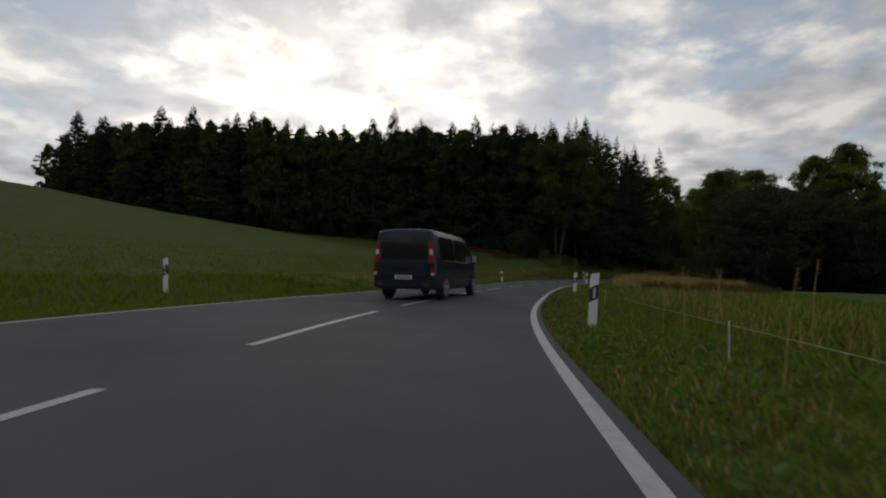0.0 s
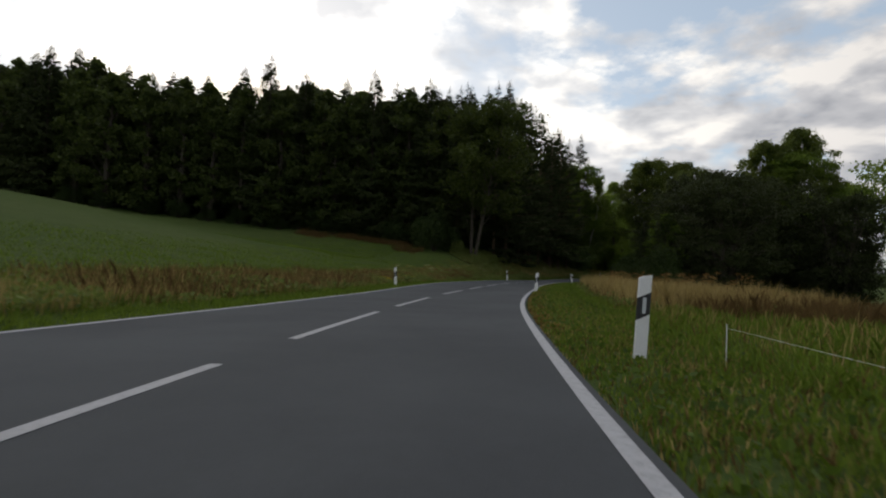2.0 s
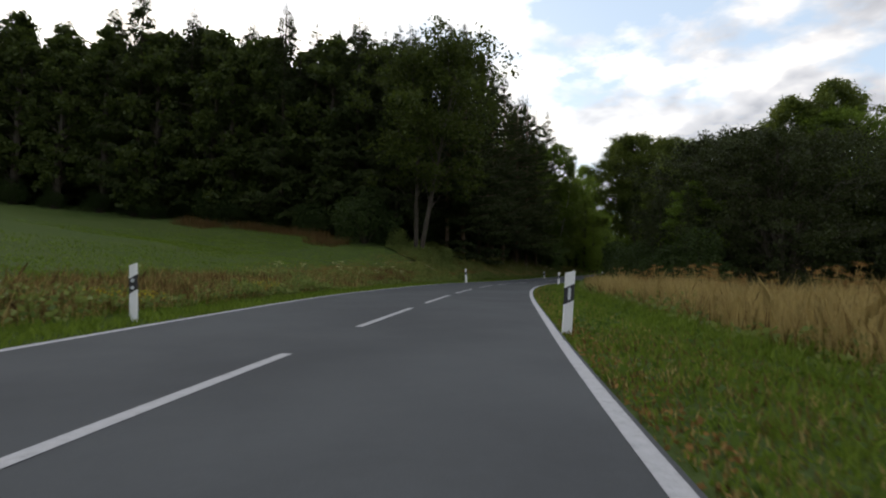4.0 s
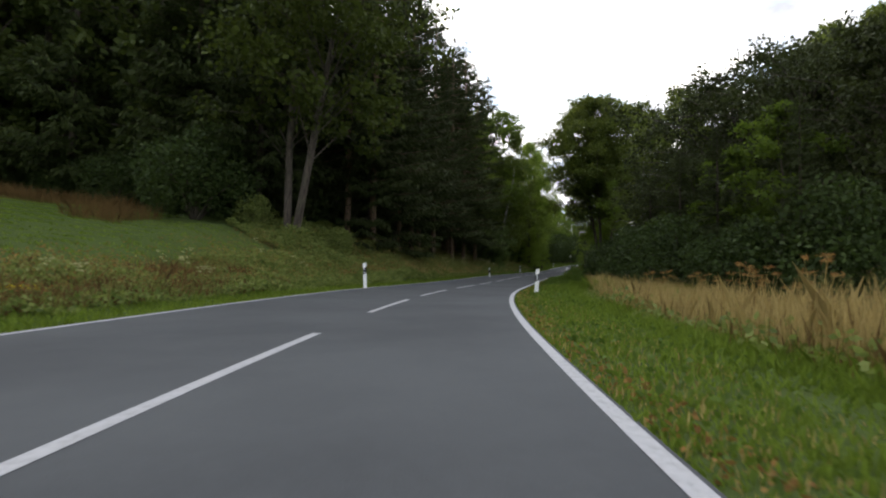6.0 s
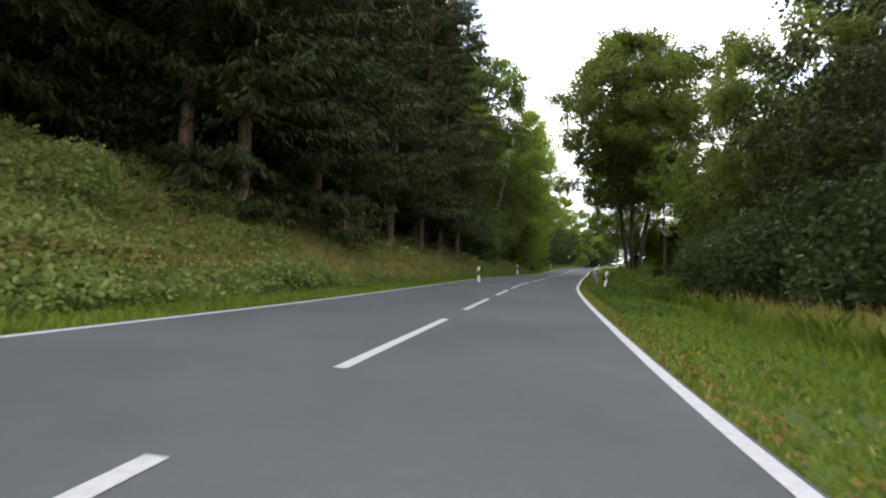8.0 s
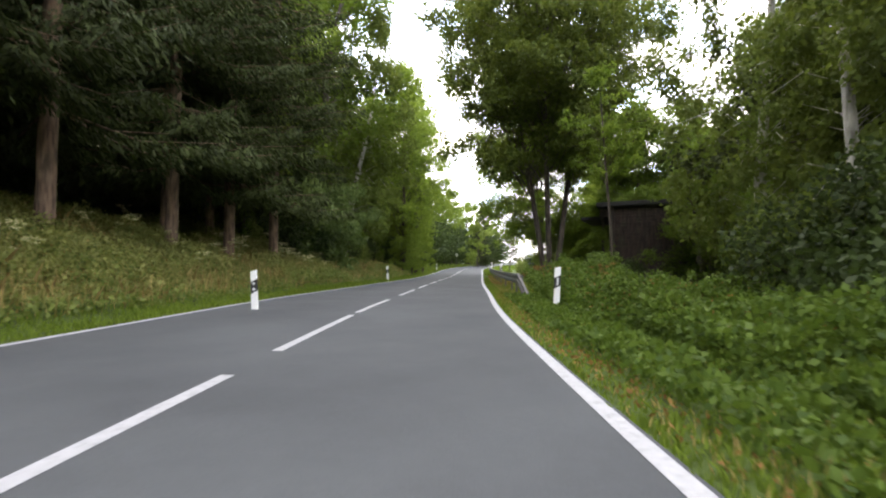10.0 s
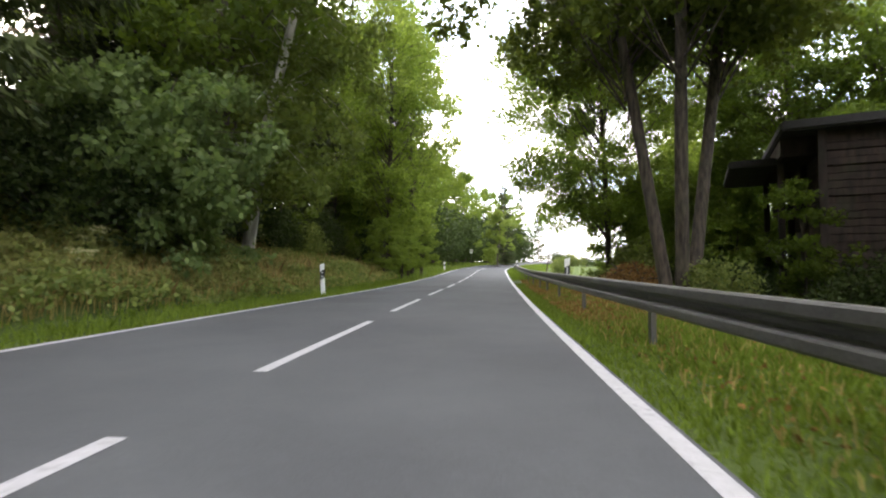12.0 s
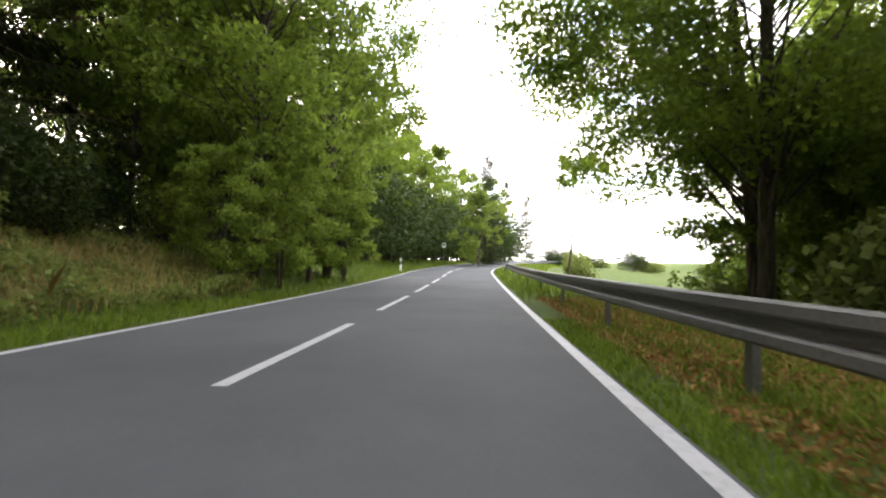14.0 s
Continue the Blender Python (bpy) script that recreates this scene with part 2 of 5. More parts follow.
DEAD_LEAF = leafy("dead_leaves", (0.13, 0.074, 0.038), (0.29, 0.172, 0.088), (0.27, 0.17, 0.07), 0.2, 0.8)
CREAM = leafy("cream_flowers", (0.42, 0.42, 0.34), (0.66, 0.66, 0.56), (0.5, 0.5, 0.4), 0.25, 0.8)
BLOSSOM = leafy("yellow_flowers", (0.45, 0.36, 0.03), (0.62, 0.52, 0.06), (0.5, 0.42, 0.05), 0.25, 0.8)
PALE_WEED = leafy("pale_bank_weeds", (0.110, 0.138, 0.060), (0.280, 0.300, 0.150), (0.32, 0.38, 0.14), 0.38)
ROOF_TAR = plain("tarred_roof", (0.035, 0.033, 0.032), 0.9, vary=0.4, relief=0.01)


# ---- the line of the road ----
# places on it, by a running number that grows by one in about nine metres
ROAD_ROWS = [(0, 0.161, -1.181), (0.5, 0.635, 3.502), (1, 1.258, 8.001), (1.5, 2.03, 12.343), (2, 2.948, 16.558), (2.5, 4.006, 20.677), (2.7, 4.468, 22.305), (4.8, 10.484, 39.169), (5, 11.155, 40.777), (5.5, 12.898, 44.799), (6, 14.727, 48.811), (6.5, 16.636, 52.782), (7, 18.623, 56.662), (7.5, 20.685, 60.385), (8, 22.825, 63.862), (8.5, 25.046, 66.981), (8.7, 25.959, 68.098), (10.8, 37.397, 82.289), (11, 38.51, 83.611), (11.5, 41.309, 86.895), (12, 44.131, 90.151), (12.5, 46.977, 93.379), (13, 49.846, 96.579), (13.5, 52.738, 99.75), (14, 55.653, 102.893)]


def road_z(u):
    """Height of the road along the way: level, a gentle grade, then a steeper rise."""
    u = np.asarray(u, float)
    a = np.clip(u - 9.0, 0, 2.0)
    b = np.clip(u - 11.0, 0, None)
    c = np.clip(u - 14.3, 0, 5.0)
    d = np.clip(u - 19.3, 0, None)
    return 0.026 * a * a + 0.105 * b + 0.035 * c * c + 0.30 * d


def line_samples():
    ts = np.array([r[0] for r in ROAD_ROWS])
    xs, ys = (np.array([r[k] for r in ROAD_ROWS]) for k in (1, 2))
    u = np.arange(0, 14.001, 0.1)
    # smooth through the known places with a cubic of local slopes
    slope = lambda v: np.gradient(v, ts)
    out = []
    for v in (xs, ys):
        m = slope(v)
        i = np.clip(np.searchsorted(ts, u, side="right") - 1, 0, len(ts) - 2)
        h = ts[i + 1] - ts[i]
        q = (u - ts[i]) / h
        out.append((2 * q**3 - 3 * q**2 + 1) * v[i] + (q**3 - 2 * q**2 + q) * h * m[i] + (-2 * q**3 + 3 * q**2) * v[i + 1] + (q**3 - q**2) * h * m[i + 1])
    xy = np.stack(out, 1)
    for _ in range(30):
        xy[1:-1] = 0.25 * xy[:-2] + 0.5 * xy[1:-1] + 0.25 * xy[2:]
    step = 0.88
    back = xy[0] + np.outer(np.arange(-80, 0), np.array([math.sin(radians(3)), math.cos(radians(3))]) * step)
    ahead, heading, p = [], radians(43.0), xy[-1].copy()
    for k in range(130):
        if 36 < k < 84:
            heading += radians(0.75)
        p = p + step * np.array([math.sin(heading), math.cos(heading)])
        ahead.append(p.copy())
    return np.concatenate([np.arange(-80, 0) * 0.1, u, 14.0 + 0.1 * np.arange(1, 131)]), np.concatenate([back, xy, ahead])


LINE_U, LINE = line_samples()
TAN = np.gradient(LINE, axis=0)
TAN /= np.hypot(*TAN.T)[:, None]
RIGHT = np.stack([TAN[:, 1], -TAN[:, 0]], 1)
DIST = np.r_[0, np.cumsum(np.hypot(*np.diff(LINE, axis=0).T))]
EDGE_R = np.interp(LINE_U, [0, 0.8, 1.3, 1.8, 2.8, 3.6, 5.2, 7, 8, 8.9, 9.5, 11.2, 12, 14], [0.64, 0.46, 0.50, 0.72, 0.80, 0.75, 1.06, 0.98, 1.00, 0.92, 0.88, 0.80, 0.98, 1.02])
MIDDLE = np.interp(LINE_U, [0, 1, 1.8, 2.7, 3.6, 5.3, 7, 8, 8.8, 9.6, 11.3, 12, 13, 14], [-2.85, -2.82, -2.4, -2.2, -2.12, -1.88, -1.87, -1.76, -1.75, -1.88, -2.03, -1.86, -1.8, -1.8])
EDGE_L = np.interp(LINE_U, [0.7, 1.5, 2.2, 3.1, 4, 5.8, 6.5, 7.2, 8, 9, 10, 11.6, 12.2, 13, 14], [-7.3, -6.6, -5.8, -4.8, -4.5, -5.6, -5.5, -5.35, -5.25, -5.0, -5.1, -5.3, -5.0, -4.7, -4.35])
kernel = np.hanning(13) / np.hanning(13).sum()
EDGE_R, MIDDLE, EDGE_L = (np.convolve(np.pad(v, 6, mode="edge"), kernel, "valid") for v in (EDGE_R, MIDDLE, EDGE_L))

EDGE_OUT = EDGE_R + np.interp(LINE_U, [0, 2, 3.5, 5], [0.18, 0.13, 0.10, 0.09])


def along(u, lat=0.0, dz=0.0):
    """World place beside the camera's line."""
    x, y = (np.interp(u, LINE_U, LINE[:, k]) for k in (0, 1))
    rx, ry = (np.interp(u, LINE_U, RIGHT[:, k]) for k in (0, 1))
    return np.array([x + rx * lat, y + ry * lat, float(road_z(u)) + dz])


def edge(u, which):
    return float(np.interp(u, LINE_U, which))


def heading_at(u):
    tx, ty = (np.interp(u, LINE_U, TAN[:, k]) for k in (0, 1))
    return math.degrees(math.atan2(-tx, ty))


def nearest(xy):
    """For many places: position along the way and distance to its right."""
    us, lats = np.empty(len(xy)), np.empty(len(xy))
    for a in range(0, len(xy), 4000):
        q = xy[a : a + 4000]
        d = (q[:, None, 0] - LINE[None, :, 0]) ** 2 + (q[:, None, 1] - LINE[None, :, 1]) ** 2
        i = d.argmin(1)
        off = q - LINE[i]
        side = (off * RIGHT[i]).sum(1)
        fore = (off * TAN[i]).sum(1)
        lats[a : a + 4000] = np.where(side < 0, -1, 1) * np.hypot(side, np.where(np.abs(fore) > 1, fore, 0))
        us[a : a + 4000] = LINE_U[i]
    return us, lats


def wave(x, y):
    return np.sin(x * 0.31 + 1.3 * np.sin(y * 0.17)) * np.sin(y * 0.27 + 0.9 * np.sin(x * 0.13)) + 0.5 * np.sin(x * 0.83 + 2.0) * np.sin(y * 0.71 + 1.0)


def ground_z(x, y):
    x, y = np.atleast_1d(np.asarray(x, float)), np.atleast_1d(np.asarray(y, float))
    u, lat = nearest(np.stack([x, y], 1))
    base = road_z(np.minimum(u, 20))
    left, right = np.interp(u, LINE_U, EDGE_L) - lat, lat - np.interp(u, LINE_U, EDGE_R)
    ls = np.interp(u, [3, 5.5, 6.6, 7.5, 8.6, 9.7, 10.5, 11.5, 14, 17, 20], [0.15, 0.14, 0.15, 0.20, 0.43, 0.55, 0.48, 0.42, 0.36, 0.25, 0.1])
    near, far = np.clip(left - 1.3, 0, 6.5), np.clip(left - 7.8, 0, 160)
    z_left = -0.05 + ls * near + np.interp(u, [6, 8, 16, 19], [0.165, 0.12, 0.12, 0.03]) * far
    rs = np.interp(u, [5, 7, 9, 11, 12.5, 13.4, 14.2, 18], [0.015, 0.04, 0.06, 0.08, 0.10, 0.20, 0.30, 0.12])
    lim = np.interp(u, [5, 8, 11, 14], [60, 30, 18, 16])
    z_right = -0.05 - rs * np.clip(right - 2.2, 0, lim) - 0.01 * np.clip(right - 20, 0, 60) + 0.017 * np.clip(right - 90, 0, 400)
    on_road = (left < -0.12) & (right < -0.05)
    z = np.where(left > -0.12, z_left, np.where(right > -0.05, z_right, -0.16))
    rough = np.where(on_road, 0, 0.05 * np.clip(np.maximum(left, right) / 3, 0, 1)) * wave(x * 2, y * 2)
    far_rough = 0.25 * np.clip(np.maximum(left, right) / 25 - 0.4, 0, 1) * wave(x * 0.4, y * 0.4)
    return base + z + rough + far_rough


# ---- mesh helpers ----
def mesh_of(name, verts, faces, mat, smooth=False):
    me = bpy.data.meshes.new(name)
    if isinstance(verts, np.ndarray) and isinstance(faces, np.ndarray):
        k = faces.shape[1]
        me.vertices.add(len(verts))
        me.vertices.foreach_set("co", np.ascontiguousarray(verts, np.float32).ravel())
        me.loops.add(faces.size)
        me.loops.foreach_set("vertex_index", np.ascontiguousarray(faces, np.int32).ravel())
        me.polygons.add(len(faces))
        me.polygons.foreach_set("loop_start", np.arange(0, faces.size, k, dtype=np.int32))
        me.update(calc_edges=True)
    else:
        me.from_pydata([tuple(map(float, v)) for v in verts], [], [tuple(f) for f in faces])
    if mat:
        me.materials.append(mat)
    if smooth:
        me.polygons.foreach_set("use_smooth", np.ones(len(me.polygons), bool))
    return me


def part(name, data, mat, parent, label="", smooth=False):
    """Links a bmesh, or a mesh, as one object under a thing or a part."""
    if isinstance(data, bmesh.types.BMesh):
        me = bpy.data.meshes.new(name)
        data.to_mesh(me)
        data.free()
        if mat:
            me.materials.append(mat)
        if smooth:
            me.polygons.foreach_set("use_smooth", np.ones(len(me.polygons), bool))
        data = me
    ob = new(name, data)
    ob.parent = parent
    return tagged(ob, label)


def box(bm, lo, hi, bevel=0.0, m=None):
    c = [(a + b) / 2 for a, b in zip(lo, hi)]
    s = [b - a for a, b in zip(lo, hi)]
    mat = Matrix.Translation(c) @ Matrix.Diagonal((*s, 1))
    r = bmesh.ops.create_cube(bm, size=1, matrix=(m @ mat) if m else mat)
    if bevel:
        es = {e for v in r["verts"] for e in v.link_edges}
        bmesh.ops.bevel(bm, geom=list(es), offset=bevel, segments=2, affect="EDGES")
    return bm


def strip(u0, u1, lat0, lat1, dz, step=0.1, thick=0.0):
    """A ribbon along the road between two lateral lines (numbers or edge tables)."""
    n = max(2, int(round((u1 - u0) / step)) + 1)
    verts, faces = [], []
    for u in np.linspace(u0, u1, n):
        a = lat0 if isinstance(lat0, float) else edge(u, lat0[0]) + lat0[1]
        b = lat1 if isinstance(lat1, float) else edge(u, lat1[0]) + lat1[1]
        verts += [along(u, a, dz), along(u, b, dz)]
        if thick:
            verts += [along(u, a, dz - thick), along(u, b, dz - thick)]
    k = 4 if thick else 2
    for i in range(n - 1):
        p, q = k * i, k * (i + 1)
        faces.append((p, p + 1, q + 1, q))
        if thick:
            faces += [(p + 2, p, q, q + 2), (p + 1, p + 3, q + 3, q + 1)]
    if thick:
        faces += [(0, 2, 3, 1), (k * n - 4, k * n - 3, k * n - 1, k * n - 2)]
    return verts, faces


# ---- ground and road ----
def axis(lo, hi, fine, grow, reach):
    v = list(np.arange(lo, hi + 1e-6, fine))
    s = fine
    while v[-1] < reach:
        s *= grow
        v.append(v[-1] + s)
    s = fine
    while v[0] > -reach:
        s *= grow
        v.insert(0, v[0] - s)
    return np.array(v)


gx, gy = axis(-14, 74, 0.55, 1.13, 1600), axis(-10, 130, 0.55, 1.13, 1700)
GX, GY = np.meshgrid(gx, gy, indexing="ij")
gz = ground_z(GX.ravel(), GY.ravel())
idx = np.arange(len(gx) * len(gy)).reshape(len(gx), len(gy))
quads = np.stack([idx[:-1, :-1], idx[1:, :-1], idx[1:, 1:], idx[:-1, 1:]], -1).reshape(-1, 4)
ground = tagged(new("ground", mesh_of("ground", np.stack([GX.ravel(), GY.ravel(), gz], 1), quads, GROUND, True)), "sloping meadow and forest floor with grass and dry patches", "ground", kind="structure")

v, f = strip(-7.5, 26.5, (EDGE_L, -0.12), (EDGE_OUT, 0.0), 0.0, 0.1, 0.18)
road = tagged(new("road", mesh_of("road", v, f, ASPHALT, False)), "grey worn asphalt country road in a right-hand bend", "road", kind="structure")
for nm, tab, s in (("edge_line_right", EDGE_R, 1), ("edge_line_left", EDGE_L, -1)):
    v, f = strip(-7.5, 26.5, (tab, -0.06), (tab, 0.06), 0.004, 0.1)
    tagged(new(nm, mesh_of(nm, v, f, PAINT)), "solid white painted edge line on asphalt", "road marking", kind="structure")
centre = new("centre_line")
tagged(centre, "broken white painted centre line of long dashes", "road marking", kind="structure")
START = float(np.interp(0.0, LINE_U, DIST))
DASHES = [(5.4, 4.8), (12.0, 4.2), 18.1, 23.7, 29.3, 35.8, 42.3, (48.1, 4.4), (54.25, 4.7), 62.0, (67.85, 4.2), (74.0, 4.3), (80.3, 4.0), 86.4, 91.6, (96.1, 3.9), (102.0, 3.9), (107.5, 3.8), (113.05, 3.6), (118.55, 3.75), (124.05, 3.75)]
for s_dash in [-12.5, -6.6, -0.7] + DASHES + [129.85 + 5.7 * k for k in range(14)]:
    s_dash, long = s_dash if isinstance(s_dash, tuple) else (s_dash, 4.0)
    a, b = np.interp([START + s_dash, START + s_dash + long], DIST, LINE_U)
    v, f = strip(a, b, (MIDDLE, -0.06), (MIDDLE, 0.06), 0.004, 0.1)
    part("dash", mesh_of("dash", v, f, PAINT), None, centre)


# ---- delineator posts ----
def delineator_mesh(two, low=-0.25):
    post = new("delineator_post")
    prof = [(-0.06, -0.045), (0.06, -0.045), (0.075, -0.02), (0.0, 0.075), (-0.075, -0.02)]

    def prism(z0, z1a, z1b, grow=0.0, z0b=None):
        # tops and bottoms may slope from the road side to the far side
        bm = bmesh.new()
        low, top = [], []
        for x, y in prof:
            x, y = x * (1 + grow), y * (1 + grow)
            w = (x + 0.075) / 0.15
            low.append(bm.verts.new((x, y, z0 + ((z0b - z0) * w if z0b is not None else 0))))
            top.append(bm.verts.new((x, y, z1a + (z1b - z1a) * w)))
        bm.faces.new(top)
        bm.faces.new(low[::-1])
        n = len(prof)
        for i in range(n):
            bm.faces.new((low[i], low[(i + 1) % n], top[(i + 1) % n], top[i]))
        return bm

    part("body", prism(low, 0.94, 0.98), WHITE, post)
    part("band", prism(0.46, 0.71, 0.79, 0.03, 0.54), BLACK, post, "black slanted band")
    if two:
        for z in (0.57, 0.69):
            r = bmesh.new()
            bmesh.ops.create_cone(r, cap_ends=True, segments=16, radius1=0.032, radius2=0.028, depth=0.012, matrix=pose(0, -0.050, z, 90, 0, 0))
            part("reflector", r, REFLECTOR, post, "round white reflector")
    else:
        r = bmesh.new()
        box(r, (-0.02, -0.056, 0.54), (0.02, -0.044, 0.72), 0.004)
        part("reflector", r, REFLECTOR, post, "white upright reflector plate")
    return post


first_post, left_post = delineator_mesh(False), delineator_mesh(True)
POSTS = [(2.7, 7.5, 1), (6.2, 21.7, 1), (11.9, 39.4, 1), (25.9, 65.1, 1), (42.4, 84.7, 1), (-7.4, 12.6, -1), (-1.62, 23.9, -1), (5.4, 42.0, -1), (20.3, 69.3, -1), (36.6, 88.0, -1), (50.6, 104.95, -1)]
for k, (x, y, side) in enumerate(POSTS):
    u, _ = nearest(np.array([[x, y]]))
    lift = {20.3: 0.14, 36.6: 0.04, 50.6: 0.05}.get(x, 0.0)
    m = pose(x, y, float(ground_z(x, y)[0]) - 0.02 + lift, 0, 3.0 * side, heading_at(float(u[0])))
    if k in (0, 5):
        ob = (first_post, left_post)[k == 5]
        ob.matrix_basis = m
    else:
        ob = copy_thing(first_post if side > 0 else left_post, m)
    tagged(ob, "white plastic roadside delineator post with black band", "post", "delineator posts along the road")


# ---- trees ----
rng = np.random.default_rng(5)


def tube(points, radii, sides=8):
    """Verts and faces of a tapered limb along points."""
    pts = np.asarray(points, float)
    verts, faces = [], []
    for i, p in enumerate(pts):
        d = pts[min(i + 1, len(pts) - 1)] - pts[max(i - 1, 0)]
        d /= np.linalg.norm(d) + 1e-9
        a = np.cross(d, (0.3, 1, 0.1))
        a /= np.linalg.norm(a) + 1e-9
        b = np.cross(d, a)
        for k in range(sides):
            w = 2 * math.pi * k / sides
            verts.append(p + radii[i] * (math.cos(w) * a + math.sin(w) * b))
    for i in range(len(pts) - 1):
        for k in range(sides):
            faces.append((i * sides + k, i * sides + (k + 1) % sides, (i + 1) * sides + (k + 1) % sides, (i + 1) * sides + k))
    return verts, faces


def join(chunks):
    verts, faces = [], []
    for v, f in chunks:
        n = len(verts)
        verts += list(v)
        faces += [tuple(i + n for i in q) for q in f]
    return np.array(verts), np.array(faces)


def leaves_at(centres, size, spread=0.35, droop=0.3, r=None, long=1.5):
    """Many separate leaf blades, four corners each, round the given places."""
    r = r or rng
    c = np.asarray(centres, float)
    n = len(c)
    s = size * r.uniform(0.6, 1.35, n)[:, None]
    d = r.normal(size=(n, 3))
    d[:, 2] -= droop
    d /= np.linalg.norm(d, axis=1)[:, None]
    a = np.cross(d, r.normal(size=(n, 3)))
    a /= np.linalg.norm(a, axis=1)[:, None]
    b = s * long * d
    a = a * s * 0.5
    v = np.stack([c, c + 0.5 * b + a, c + b, c + 0.5 * b - a], 1).reshape(-1, 3)
    return v, np.arange(4 * n).reshape(-1, 4)


def spruce(height, width, seed, dense=1.0, bare=0.12, twig=0.5, limb_sides=3, slim=0.16, bark=None):
    """A trunk, drooping limbs and many separate needle twigs that hang from them."""
    r = np.random.default_rng(seed)
    t = new("spruce_tree")
    v, f = tube([(0, 0, -0.8), (0, 0, 0.4), (0, 0, height * 0.3), (0.05, 0, height * 0.7), (0, 0, height)], [height * 0.011, height * 0.0085, height * 0.0075, height * 0.005, 0.02], 9)
    limbs, tips = [(v, f)], []
    z = height * bare
    while z < height * 0.985:
        share = (z - height * bare) / (height * (1 - bare))
        reach = width * (1 - share) ** 0.85 * (0.8 + 0.2 * math.sin(min(1, share * 8) * 1.57))
        for _ in range(int(5 + 2 * r.random())):
            w = r.uniform(0, 6.283)
            L = reach * r.uniform(0.6, 1.15) + 0.15
            sag = L * (0.45 - 0.6 * share)
            root = np.array([0, 0, z])
            tip = np.array([math.cos(w) * L, math.sin(w) * L, z - sag * 0.6 + 0.12 * L])
            midp = 0.5 * (root + tip) + (0, 0, -0.10 * L)
            if L > 0.9:
                limbs.append(tube([root, midp, tip], [0.030, 0.020, 0.006], limb_sides))
            k = int((7 + 17 * L) * dense)
            q = r.uniform(0.10, 1.0, k) ** 0.75
            across = np.array([-math.sin(w), math.cos(w), 0])
            fan = r.normal(size=k) * 0.16 * L * (1.15 - 0.8 * q) + r.normal(size=k) * 0.08
            p = ((1 - q) ** 2)[:, None] * root + (2 * q * (1 - q))[:, None] * midp + (q * q)[:, None] * tip + fan[:, None] * across
            p[:, 2] -= np.abs(fan) * 0.5 + r.uniform(0, 0.22, k)
            ahead = (tip - root) / np.linalg.norm(tip - root)
            d = ahead * 0.8 + np.sign(fan)[:, None] * across * 0.6
            d[:, 2] -= 0.55
            tips.append((p, d))
        z += height * 0.027 * (1 - 0.45 * share) * r.uniform(0.8, 1.2)
    P = np.concatenate([a for a, _ in tips])
    D = np.concatenate([b for _, b in tips])
    n = len(P)
    D = D + r.normal(size=(n, 3)) * 0.38
    D /= np.linalg.norm(D, axis=1)[:, None]
    A = np.cross(D, r.normal(size=(n, 3)) * 0.6 + (0, 0, 1.0))
    A /= np.linalg.norm(A, axis=1)[:, None]
    D[:, 2] -= 0.35
    D /= np.linalg.norm(D, axis=1)[:, None]
    L = (twig * r.uniform(0.6, 1.5, n) * (1.0 - 0.28 * P[:, 2] / height) * np.clip((1.02 - P[:, 2] / height) * 7, 0.3, 1))[:, None]
    A *= L * slim
    V = np.stack([P - 0.3 * A, P + 0.4 * L * D + A, P + L * D, P + 0.4 * L * D - A], 1).reshape(-1, 3)
    tv, tf = join(limbs)
    part("trunk", mesh_of("trunk", tv, tf, bark or BARK_SHADED, True), None, t)
    part("crown", mesh_of("crown", V, np.arange(4 * n).reshape(-1, 4), SPRUCE), None, t)
    return t


